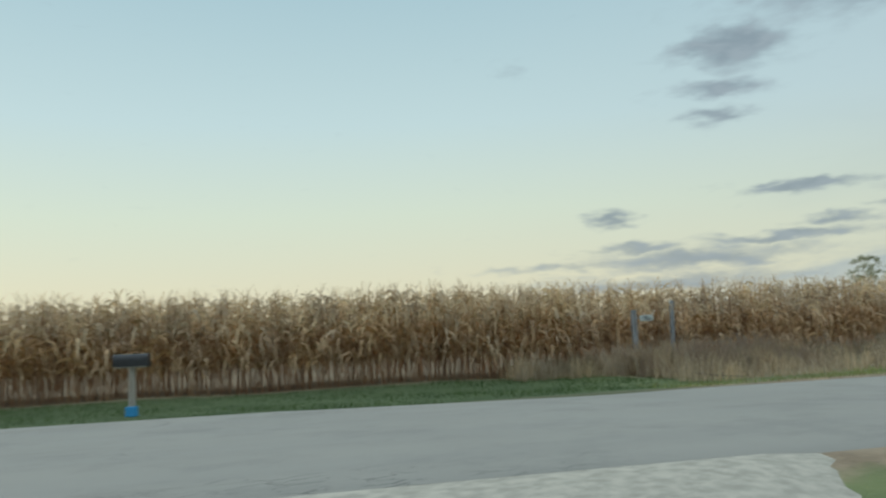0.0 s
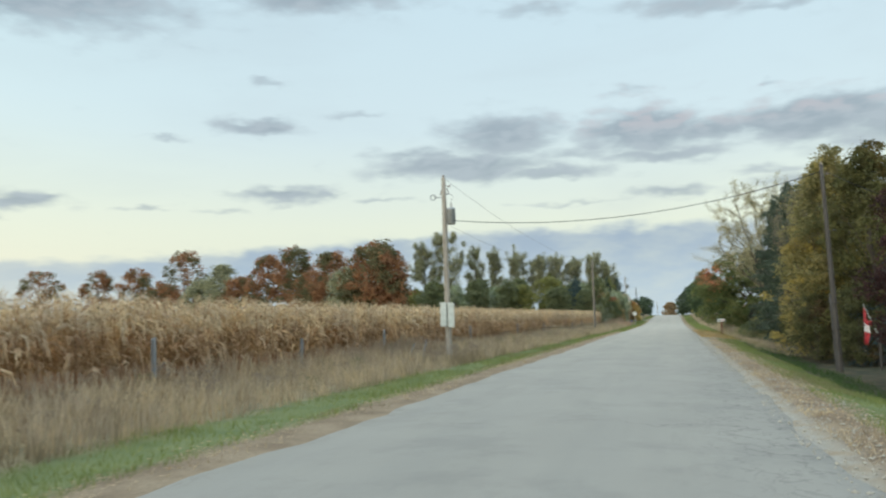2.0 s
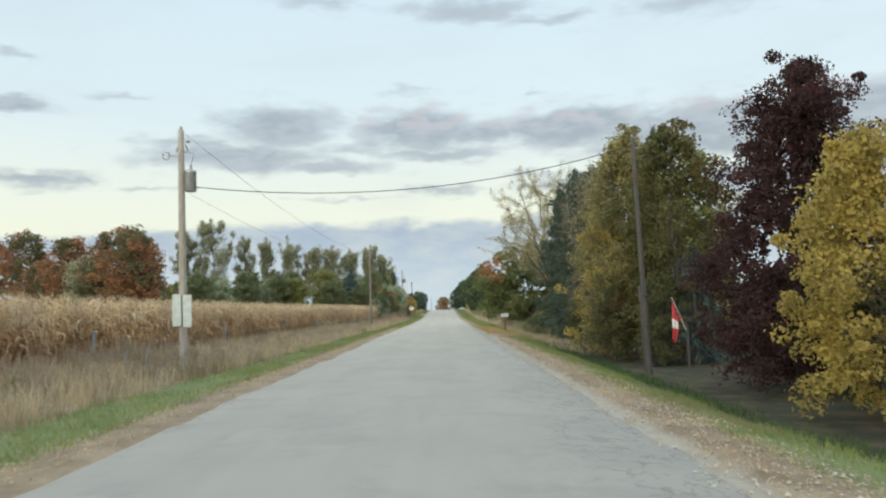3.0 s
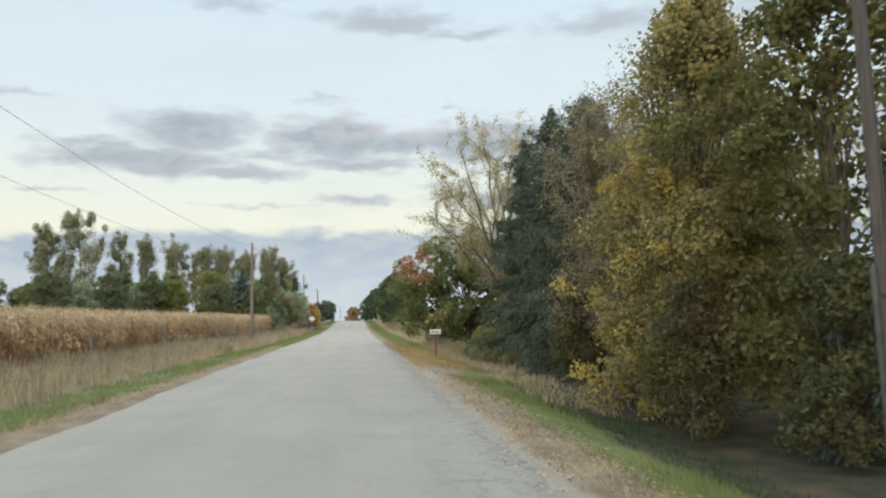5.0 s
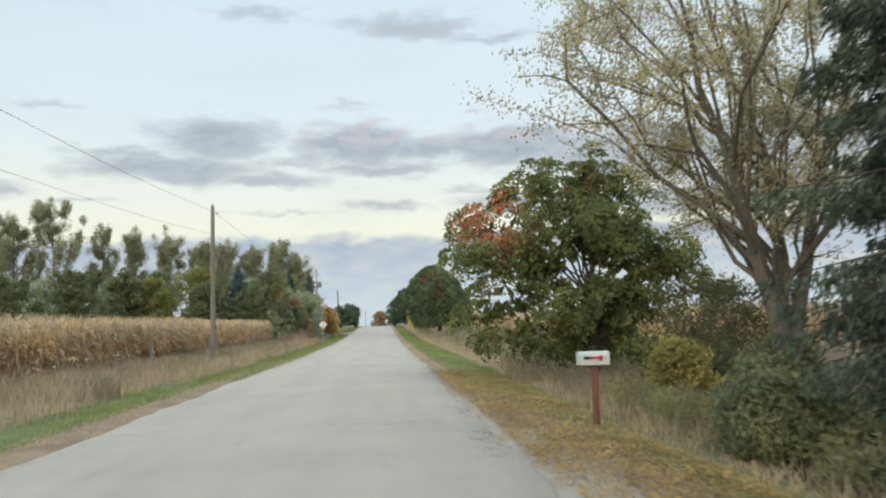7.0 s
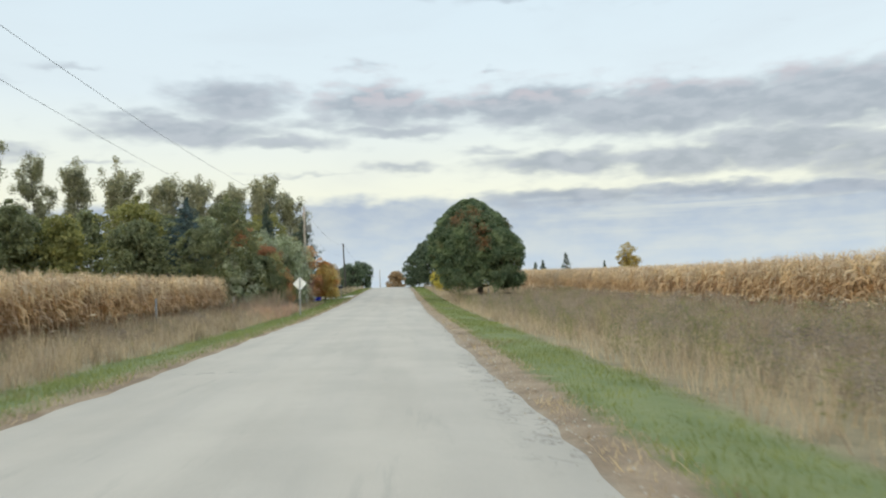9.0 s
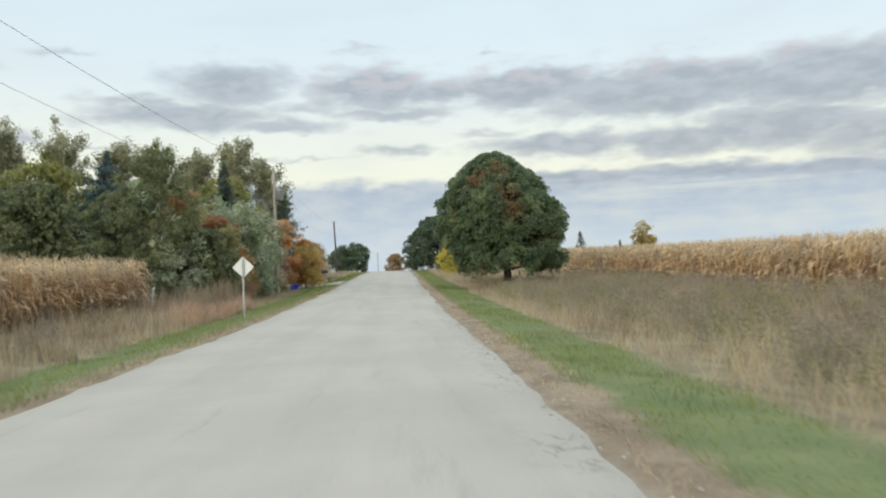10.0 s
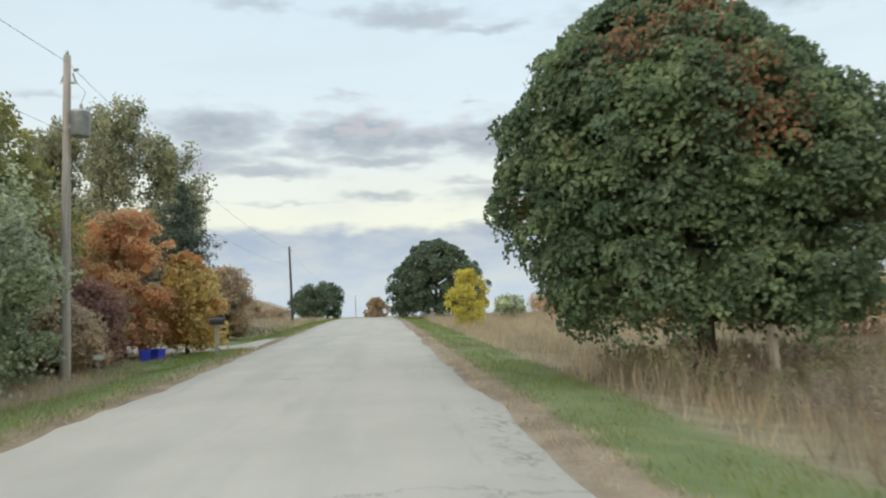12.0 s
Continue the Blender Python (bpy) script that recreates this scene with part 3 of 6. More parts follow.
def crown_points(r, n, rx, ry, z0, z1, shape="round", hollow=0.55, lobes=0.22, skirt=0.82, crest=(2.0, 0.5)):
    """Centres of leaf clumps inside an uneven crown."""
    if shape == "egg":          # smooth and close, widest low down
        zc = r.uniform(0, 1, n) ** 1.05
        a = r.uniform(0, 6.283, n)
        ph = r.uniform(0, 6.28, 4)
        edge = np.where(zc > 0.3, np.clip(1 - (np.clip(zc - 0.3, 0, 1) / 0.705) ** 1.62, 0.0, 1) ** 0.6, skirt + (1 - skirt) * np.clip(zc / 0.3, 0, 1) ** 0.7)
        edge = edge * (1 + lobes * (np.sin(4 * a + ph[0] + 5 * zc) + 0.7 * np.sin(7 * a + ph[1] - 9 * zc)))
        rad = np.sqrt(r.uniform(hollow**2, 1, n)) * np.clip(edge, 0.05, 1.1)
        return np.stack([np.cos(a) * rad * rx, np.sin(a) * rad * ry, z0 + (z1 - z0) * zc], 1)
    if shape == "dome":         # full down to its skirt
        zc = r.uniform(0, 1, n) ** 0.9
        a = r.uniform(0, 6.283, n)
        ph = r.uniform(0, 6.28, 4)
        edge = np.where(zc > 0.38, np.clip(1 - (np.clip(zc - 0.38, 0, 1) / 0.64) ** crest[0], 0.0, 1) ** crest[1], skirt + (1 - skirt) * np.clip(zc / 0.38, 0, 1) ** 0.6)
        edge = edge * (1 + lobes * (0.5 * np.sin(3 * a + ph[0] + 4 * zc) + 0.5 * np.sin(5 * a + ph[1] - 7 * zc) + 0.35 * np.sin(11 * zc + ph[2] + 2 * a)) - 0.5 * lobes)
        rad = np.sqrt(r.uniform(hollow**2, 1, n)) * np.clip(edge, 0.05, 1.1)
        return np.stack([np.cos(a) * rad * rx, np.sin(a) * rad * ry, z0 + (z1 - z0) * zc], 1)
    d = unit(r.normal(size=(n, 3)))
    rad = r.uniform(hollow**3, 1, n) ** (1 / 3)
    ph = r.uniform(0, 6.28, 6)
    wob = 1 + lobes * (np.sin(3 * np.arctan2(d[:, 1], d[:, 0]) + ph[0] + 2 * d[:, 2]) * 0.6 + np.sin(5 * d[:, 2] + ph[1] + 2 * d[:, 0]) * 0.5 + np.sin(7 * d[:, 0] + ph[2]) * 0.35)
    p = d * (rad * wob)[:, None]
    p[:, :2] /= np.percentile(np.hypot(p[:, 0], p[:, 1]), 98)
    p[:, 2] = np.clip(p[:, 2] / np.percentile(np.abs(p[:, 2]), 96), -1, 1.03)
    zc = (p[:, 2] + 1) / 2
    taper = 0.65 + 0.55 * zc if shape == "vase" else np.ones(n)
    return np.stack([p[:, 0] * rx * taper, p[:, 1] * ry * taper, z0 + (z1 - z0) * zc], 1)


def tufted(r, p, n, size):
    """Draws clump centres together into n rounded limbs' ends, with gaps between them."""
    hubs = p[r.choice(len(p), min(n, len(p)), replace=False)]
    near = np.argmin(((p[:, None] - hubs[None]) ** 2).sum(-1), axis=1)
    gap = p - hubs[near]
    far = np.linalg.norm(gap, axis=1, keepdims=True) + 1e-6
    pulled = hubs[near] + gap / far * np.minimum(far, size * r.uniform(0.55, 1.0, (len(p), 1)))
    return p + (pulled - p) * r.uniform(0.3, 0.9, (len(p), 1))


def broad_tree(name, x, y, top, rx, mat, label, category="tree", ry=None, base=1.0, clumps=150, per=110, size=0.2, spread=0.62, trunk_r=0.2,
               shape="round", hollow=0.55, lean=(0, 0), limb_count=22, twigs=0, bark=None, seed=1, group="", droop=0.15, fork=0.2, lobes=0.22, curve=0.16, stems=(), skirt=0.82, umbrella=False, ragged=0.12, scatter=0.8, core=0, turned=(), turned_mat=None, tufts=0, lobe_list=(), on_twigs=0, crest=(2.0, 0.5)):
    """Trunk and limbs in one part, the crown of single leaves in another."""
    r = np.random.default_rng(seed)
    gz = float(ground_z(x, y))
    tree = thing(name, x, y, gz, 0, label, category, group)
    h = top - gz
    ctr = crown_points(r, clumps, rx - 0.6 * spread, (ry or rx) - 0.6 * spread, base + 0.4 * spread, h - spread * 0.6, shape, hollow, lobes, skirt, crest)
    if lobe_list:               # given limbs' ends: y, z, radius
        rad = np.array([q[2] for q in lobe_list])
        who = r.choice(len(lobe_list), clumps, p=rad**2 / (rad**2).sum())
        hub = np.array([(rx * 0.28 * math.sin(2.4 * i + seed), q[0] - y, q[1] - gz) for i, q in enumerate(lobe_list)])
        out = unit(r.normal(size=(clumps, 3)))
        ctr = hub[who] + out * (rad[who] * r.uniform(0.2, 1.1, clumps))[:, None] * np.array([1.5, 1, 0.95])
    if tufts:
        ctr = tufted(r, ctr, tufts, 1.5 * rx / tufts**0.42)
    ctr[:, :2] += np.array(lean) * (ctr[:, 2:3] / h) ** 1.3
    picks = ctr[r.choice(len(ctr), min(limb_count, len(ctr)), replace=False)]
    woods = []
    if stems:
        for n, tip in enumerate(stems):
            mine = [q for q in picks if min(range(len(stems)), key=lambda k: (q[0] - stems[k][0]) ** 2 + (q[1] - stems[k][1]) ** 2) == n]
            woods.append(limbs(r, h * 0.82, trunk_r, mine, fork, tip, twigs, spread * 1.6, 0.3, curve))
            part("stem", tube_mesh("stem", woods[-1], bark or M_BARK), None, tree)
    else:
        woods.append(limbs(r, h * 0.9, trunk_r, picks, fork, lean, twigs, spread * 1.6, curve=curve))
        part("trunk", tube_mesh("trunk", woods[-1], bark or M_BARK), None, tree)
    sizes = r.uniform(0.6, 1.25, clumps) * spread
    stray = r.uniform(0, 1, clumps) < ragged
    mid = np.array([lean[0], lean[1], h * 0.45])
    ctr[stray] = mid + (ctr[stray] - mid) * r.uniform(1.05, 1.16, (stray.sum(), 1))
    sizes[stray] *= 0.55
    who = np.repeat(np.arange(clumps), per)
    off = r.normal(size=(len(who), 3))
    if umbrella:                # drooping fans: the leaves lie over the outer and upper half of each clump
        lay = unit((ctr - np.array([lean[0] * 0.5, lean[1] * 0.5, h * 0.38])) * np.array([1, 1, 0.5]))[who] * 0.8 + np.array([0, 0, 0.75])
        off = unit(off + lay) * (r.uniform(0, 1, len(who)) ** 0.16)[:, None] * np.array([1, 1, 0.85])
    else:
        off = unit(off + np.array([0, 0, 0.25])) * (r.uniform(0, 1, len(who)) ** 0.4)[:, None] * (1 + 0.16 * np.abs(r.normal(size=(len(off), 1))))
        off[:, 2] *= 0.72
    pts = ctr[who] + off * sizes[who][:, None]
    if on_twigs:                # sparse crowns: every leaf hangs on a twig or a thin limb's end
        ends = [(np.asarray(a[0]), np.asarray(b[0])) for wood in woods for line in wood for a, b in zip(line, line[1:]) if b[1] < 0.03]
        a, b = np.array([e[0] for e in ends]), np.array([e[1] for e in ends])
        pick = r.choice(len(ends), on_twigs, p=(lambda d: d / d.sum())(np.linalg.norm(b - a, axis=1)))
        pts = a[pick] + (b - a)[pick] * r.uniform(0, 1, (on_twigs, 1)) + r.normal(0, 0.12, (on_twigs, 3))
        off = unit(r.normal(size=pts.shape))
    keep = pts[:, 2] > 0.12
    v, f = leaf_cards(pts[keep], size, size * 0.72, r, unit(off[keep] + np.array([0, 0, 0.3])), droop, scatter)
    if core:                    # the leaves of the inner twigs, larger and fewer
        inner = ctr[r.integers(0, clumps, core)]
        axis = np.array([0, 0, h * 0.42])
        inner = axis + (inner - axis) * (r.uniform(0.35, 0.86, core) ** 0.7)[:, None]
        iv, jf = leaf_cards(inner, min(size * 3.2, 0.6), min(size * 2.6, 0.5), r, unit(inner - axis), droop, 0.6)
        v, f = np.concatenate([v, iv]), np.concatenate([f, jf + len(v)])
    if len(turned):
        mids = v.reshape(-1, 4, 3).mean(1)
        near_to = np.zeros(len(mids), bool)
        for tx, ty, tz, tr in turned:
            near_to |= np.linalg.norm(mids - np.array([tx, ty, tz]), axis=1) < tr * r.uniform(0.1, 1.35, len(mids))
        vv = v.reshape(-1, 4, 3)
        tv = vv[near_to].reshape(-1, 3)
        part("turned_leaves", fast_mesh("turned_leaves", tv, np.arange(len(tv)).reshape(-1, 4), [turned_mat]), None, tree, "rusty limbs already turned")
        v = vv[~near_to].reshape(-1, 3)
        f = np.arange(len(v)).reshape(-1, 4)
    part("crown", fast_mesh("crown", v, f, [mat]), None, tree)
    return tree


def spruce(x, y, top, radius, mat, label, seed, whorls=26, per=9, cards=26, size=0.34, group="", low=0.4, taper=0.86):
    """Trunk, whorls of upswept and drooping boughs, and side sprays of needles that hang from them."""
    r = np.random.default_rng(seed)
    gz = float(ground_z(x, y))
    tree = thing("spruce", x, y, gz, 0, label, "tree", group)
    h = top - gz
    paths = [[((0, 0, -0.2), 0.2), ((0, 0, h * 0.4), 0.13), ((0.03, 0, h * 0.8), 0.05), ((0, 0, h), 0.012)]]
    pts, dirs = [], []
    for w in range(whorls):
        u = w / (whorls - 1)
        z = low + (h - low - 0.15) * u**0.9
        reach = radius * (1 - u) ** taper * r.uniform(0.6, 1.2) + 0.16
        for b in range(per):
            a = r.uniform(0, 6.283)
            l = reach * r.uniform(0.4, 1.25)
            zb = z + r.normal(0, 0.16)
            s = np.linspace(0, 1, 5)
            dz = (0.5 * (u - 0.25)) * s * l - 0.42 * l * s**2 + 0.26 * l * s**3
            line = np.stack([np.cos(a) * s * l, np.sin(a) * s * l, zb + dz], 1)
            if l > 0.7:
                paths.append([(p, 0.018 * (1 - 0.85 * t) * (0.4 + reach / radius)) for p, t in zip(line, s)])
            n = max(10, int(cards * l / radius * 1.5))
            t = r.uniform(0.0, 1.0, n) ** 0.75
            side = r.uniform(-1, 1, n) * (0.30 * l * (1 - t) ** 0.6 * np.minimum(1, t * 3 + 0.2) + 0.05)
            hang = np.abs(r.normal(0, 0.17, n)) + 0.35 * np.abs(side)
            ca, sa = np.cos(a), np.sin(a)
            pts.append(np.stack([ca * t * l - sa * side, sa * t * l + ca * side, zb + np.interp(t, s, dz) - hang], 1))
            swing = np.sign(side) * r.uniform(0.2, 1.0, n)
            dirs.append(np.stack([ca * 0.6 - sa * swing, sa * 0.6 + ca * swing, r.uniform(-1.7, 0.0, n)], 1))
    part("trunk", tube_mesh("trunk", paths, M_BARK, 5), None, tree)
    c, d = np.concatenate(pts), unit(np.concatenate(dirs))
    n = len(c)
    side = unit(np.cross(d, r.normal(size=(n, 3))))
    ln, wd = (size * r.uniform(0.6, 1.3, n))[:, None], (size * 0.2 * r.uniform(0.7, 1.3, n))[:, None]
    v = np.stack([c - d * ln * 0.4, c + side * wd * 0.5, c + d * ln * 0.6, c - side * wd * 0.5], 1).reshape(-1, 3)
    part("crown", fast_mesh("crown", v, np.arange(4 * n).reshape(-1, 4), [mat]), None, tree)
    return tree


def blades(name, xy, height, width, mat, label, category, r, lean=0.35, parts=2):
    """Grass as single bent blades, joined."""
    n = len(xy)
    z = ground_z(xy[:, 0], xy[:, 1])
    swell = np.sin(xy[:, 0] * 0.45 + 2 * np.sin(xy[:, 1] * 0.6)) + np.sin(xy[:, 0] * 1.3 + xy[:, 1] * 1.9 + 1)
    h = height * r.uniform(0.4, 1.3, n) * (0.85 + 0.22 * swell)
    a = r.uniform(0, 6.283, n)
    side = np.stack([np.cos(a), np.sin(a), 0 * a], 1) * (width * r.uniform(0.6, 1.4, n))[:, None] * 0.5
    b = r.uniform(0, 6.283, n)
    tilt = np.stack([np.cos(b), np.sin(b), 0 * b], 1) * (h * lean * r.uniform(0.2, 1.3, n))[:, None]
    foot = np.stack([xy[:, 0], xy[:, 1], z - 0.02], 1)
    upv = np.stack([0 * h, 0 * h, h], 1)
    mid, tip = foot + upv * 0.55 + tilt * 0.35, foot + upv * 0.95 + tilt
    if parts == 1:
        v = np.stack([foot - side, foot + side, tip + side * 0.25, tip - side * 0.25], 1).reshape(-1, 3)
        f = np.arange(4 * n).reshape(-1, 4)
    else:
        v = np.stack([foot - side, foot + side, mid + side * 0.9, mid - side * 0.9, tip + side * 0.3, tip - side * 0.3], 1).reshape(-1, 3)
        k = np.arange(n)[:, None] * 6
        f = np.concatenate([k + np.array([[0, 1, 2, 3]]), k + np.array([[3, 2, 4, 5]])])
    return tagged(new(name, fast_mesh(name, v, f, [mat])), label, category, kind="stuff")


def patchy(r, n, x0, x1, y0, y1, grain=1.6, keep=0.55):
    """Points over a strip of verge, thick in tufts and thin between them."""
    xy = np.stack([r.uniform(x0, x1, n), r.uniform(y0, y1, n)], 1)
    f = np.sin(xy[:, 0] * grain + 1.7 * np.sin(xy[:, 1] * grain * 0.8)) * np.sin(xy[:, 1] * grain * 1.2 + 1.1 * np.sin(xy[:, 0] * grain * 0.6 + 2)) * 0.5 + 0.5
    lanes = (np.abs(xy[:, 0] - 189) < 2.6 + 2.6 * np.exp(-np.abs(xy[:, 1] - 13.3) / 1.2)) & (xy[:, 1] > 9)
    return xy[(r.uniform(0, 1, n) < keep + (1 - keep) * f) & ~lanes]


# ---------------------------------------------------------------- ground and road
def spaced(*runs):
    return np.unique(np.concatenate([np.arange(a, b, s) for a, b, s in runs]).round(3))


def grid_mesh(name, xs, ys, zf, mat):
    gx, gy = np.meshgrid(xs, ys, indexing="ij")
    v = np.stack([gx, gy, zf(gx, gy)], -1).reshape(-1, 3)
    n, m = len(xs), len(ys)
    i, j = np.meshgrid(np.arange(n - 1), np.arange(m - 1), indexing="ij")
    a = (i * m + j).ravel()
    return fast_mesh(name, v, np.stack([a, a + m, a + m + 1, a + 1], 1), [mat], shade=True)


gx = spaced((-3000, -400, 400), (-400, -60, 40), (-60, 320, 2.4), (320, 600, 20), (600, 3001, 300))
gy = spaced((-3000, -400, 400), (-400, -60, 30), (-60, -16, 4), (-16, 30, 0.5), (30, 100, 5), (100, 420, 40), (420, 3001, 400))


def bed(x, y):
    """The ground sheet, sunk a little under the road's slab."""
    return ground_z(x, y) - 0.05 * smooth(5.9, 6.6, y) * (1 - smooth(12.9, 13.6, y))


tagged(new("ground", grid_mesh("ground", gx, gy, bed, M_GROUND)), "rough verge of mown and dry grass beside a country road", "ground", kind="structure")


def road_slab():
    xs = spaced((-70, 300, 0.8), (300, 700, 10))
    r = np.random.default_rng(3)
    wave = lambda ph: 0.045 * np.sin(xs * 0.21 + ph) + 0.04 * np.sin(xs * 0.77 + ph * 2) + r.normal(0, 0.04, len(xs))
    left = 13.16 - 0.25 * smooth(80, 110, xs) + wave(0.4) + 1.2 * smooth(6.5, -2.0, xs)
    right = 6.42 + wave(2.1) - 0.5 * smooth(12, 6, xs) * smooth(-12, -6, xs)
    us = np.array([0, 0.012, 0.1, 0.25, 0.5, 0.75, 0.9, 0.988, 1.0])
    bend = -0.00042 * np.clip(xs - 258, 0, None) ** 2
    y = right[:, None] + (left - right)[:, None] * us + bend[:, None]
    crown = 0.05 * (1 - (2 * us - 1) ** 2) + np.array([-0.05, 0.012, 0.012, 0.012, 0.012, 0.012, 0.012, 0.012, -0.05])
    z = rise(xs)[:, None] + crown
    v = np.stack([np.repeat(xs[:, None], len(us), 1), y, z], -1).reshape(-1, 3)
    n, m = len(xs), len(us)
    i, j = np.meshgrid(np.arange(n - 1), np.arange(m - 1), indexing="ij")
    a = (i * m + j).ravel()
    return fast_mesh("road", v, np.stack([a, a + m, a + m + 1, a + 1], 1), [M_ROAD], shade=True)


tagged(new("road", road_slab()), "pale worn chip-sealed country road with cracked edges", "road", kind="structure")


def lane(name, cx, y0, y1, half, label, flare=2.0):
    """A gravel lane that meets the road."""
    ys = np.arange(min(y0, y1), max(y0, y1) + 0.01, 0.5)
    d = np.abs(ys - y0)
    w = half + flare * np.exp(-d / 1.2)
    us = np.linspace(-1, 1, 7)
    x = cx + w[:, None] * us + 0.15 * np.sin(ys * 1.7)[:, None]
    y = np.repeat(ys[:, None], 7, 1)
    z = ground_z(x, y) + 0.07 - 0.12 * (np.abs(us) > 0.99) - 0.05 * np.exp(-d / 0.6)[:, None]
    v = np.stack([x, y, z], -1).reshape(-1, 3)
    i, j = np.meshgrid(np.arange(len(ys) - 1), np.arange(6), indexing="ij")
    a = (i * 7 + j).ravel()
    return tagged(new(name, fast_mesh(name, v, np.stack([a, a + 1, a + 8, a + 7], 1), [M_GRAVEL], shade=True)), label, "driveway", kind="structure")


lane("driveway", 0.5, 6.2, -40, 3.0, "gravel driveway meeting the road", 3.0)
lane("driveway", 189.0, 13.3, 40, 2.2, "pale gravel driveway beside mailbox and bins", 2.6)

# ---------------------------------------------------------------- corn
def corn(name, xs, ys, height, mats, label, seed, leaves=19):
    """Standing dry corn: stalk, arching leaves, ear and tassel for each plant, joined."""
    r = np.random.default_rng(seed)
    n = len(xs)
    foot = np.stack([xs, ys, ground_z(xs, ys) - 0.03], 1)
    h = height * r.uniform(0.9, 1.05, n)
    tilt = r.normal(0, 0.05, (n, 2)) * h[:, None]
    head = foot + np.concatenate([tilt, h[:, None]], 1)
    V, F, S, base = [], [], [], 0

    def add(v, f, per, slot):
        nonlocal base
        k = v.shape[0]
        V.append(v.reshape(-1, 3))
        F.append((base + np.arange(k)[:, None, None] * per + np.asarray(f)[None]).reshape(-1, 4))
        S.append(np.full(k * len(f), slot))
        base += k * per

    ang = np.array([0, 2.094, 4.189])
    ring = np.stack([np.cos(ang), np.sin(ang), 0 * ang], 1)
    add(np.concatenate([foot[:, None] + ring * 0.015, head[:, None] + ring * 0.007], 1), [[0, 1, 4, 3], [1, 2, 5, 4], [2, 0, 3, 5]], 6, 0)
    rr, zz, ww = np.array([0, 0.26, 0.52, 0.68]), np.array([0, 0.2, 0.1, -0.3]), np.array([0.5, 1.0, 0.8, 0.1])
    for q in range(leaves):
        t = np.clip((q + r.uniform(0.0, 1.0, n)) / leaves * 0.7 + 0.26, 0.2, 0.96)
        a = r.uniform(0, 6.283, n)
        l = r.uniform(0.45, 0.95, n) * (1.15 - 0.45 * np.abs(t - 0.5) * 2)
        sag = r.uniform(0.25, 1.6, n)
        o = foot + (head - foot) * t[:, None]
        d = np.stack([np.cos(a), np.sin(a), 0 * a], 1)
        s = np.stack([-np.sin(a), np.cos(a), r.normal(0, 0.5, n)], 1)
        mid = o[:, None] + d[:, None] * (rr * l[:, None])[:, :, None]
        mid[:, :, 2] += (zz[None] * np.where(zz < 0, sag[:, None], 1.0)) * l[:, None]
        wd = (0.034 * r.uniform(0.7, 1.35, n)[:, None] * ww)[:, :, None] * s[:, None]
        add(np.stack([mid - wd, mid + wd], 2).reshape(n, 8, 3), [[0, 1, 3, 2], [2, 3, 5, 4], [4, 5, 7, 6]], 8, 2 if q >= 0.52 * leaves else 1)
    # tassel
    for q in range(4 if leaves > 4 else 1):
        d = np.concatenate([r.normal(0, 0.10, (n, 2)), r.uniform(0.10, 0.26, (n, 1))], 1)
        s = unit(np.cross(d, r.normal(size=(n, 3)))) * 0.007
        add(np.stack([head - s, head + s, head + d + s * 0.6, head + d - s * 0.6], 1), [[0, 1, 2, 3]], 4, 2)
    # ear in its husk, hanging
    if leaves <= 4:
        ob = new(name, fast_mesh(name, np.concatenate(V), np.concatenate(F), mats, np.concatenate(S)))
        return tagged(ob, label, "corn", kind="stuff")
    t = r.uniform(0.38, 0.52, n)
    o = foot + (head - foot) * t[:, None]
    a = r.uniform(0, 6.283, n)
    d = np.stack([np.cos(a) * 0.55, np.sin(a) * 0.55, r.uniform(-0.95, 0.5, n)], 1)
    s = unit(np.cross(d, [[0, 0, 1.0]])) * 0.028
    w = unit(np.cross(d, s)) * 0.028
    m1, tip = o + d * 0.12, o + d * 0.27
    add(np.stack([o, m1 + s, m1 + w, m1 - s, m1 - w, tip], 1), [[0, 1, 5, 2], [0, 2, 5, 3], [0, 3, 5, 4], [0, 4, 5, 1]], 6, 1)
    ob = new(name, fast_mesh(name, np.concatenate(V), np.concatenate(F), mats, np.concatenate(S)))
    return tagged(ob, label, "corn", kind="stuff")


def rows_of_corn(r, x0, x1, y0, y1, gap, step):
    xs, ys = [], []
    for y in np.arange(y0, y1, gap):
        x = np.arange(x0, x1, step) + r.normal(0, step * 0.25, len(np.arange(x0, x1, step)))
        xs.append(x)
        ys.append(y + r.normal(0, 0.05, len(x)))
    return np.concatenate(xs), np.concatenate(ys)


r = np.random.default_rng(11)
xs, ys = rows_of_corn(r, -40, 158.6, 20.9, 24.8, 0.76, 0.165)
near = np.where(xs < 9.0, 20.6, 21.7 - 1.2 * smooth(95, 118, xs))
keep = (ys > near) & ~((xs > 156) & (ys < 20.6 + (xs - 156) * 1.2))
xs, ys = xs[keep], ys[keep]
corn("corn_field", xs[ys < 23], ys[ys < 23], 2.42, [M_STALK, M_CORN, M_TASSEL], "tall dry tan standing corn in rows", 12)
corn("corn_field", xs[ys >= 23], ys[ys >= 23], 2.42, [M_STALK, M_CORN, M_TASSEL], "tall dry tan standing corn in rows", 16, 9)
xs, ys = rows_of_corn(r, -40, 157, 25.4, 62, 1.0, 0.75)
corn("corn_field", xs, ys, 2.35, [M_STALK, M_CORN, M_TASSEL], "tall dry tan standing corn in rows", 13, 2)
xs, ys = rows_of_corn(r, 99, 240, -11.7, -8.0, 0.76, 0.175)
close = (ys > -9.9) & (xs < 190)
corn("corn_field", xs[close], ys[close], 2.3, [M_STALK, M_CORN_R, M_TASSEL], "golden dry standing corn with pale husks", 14)
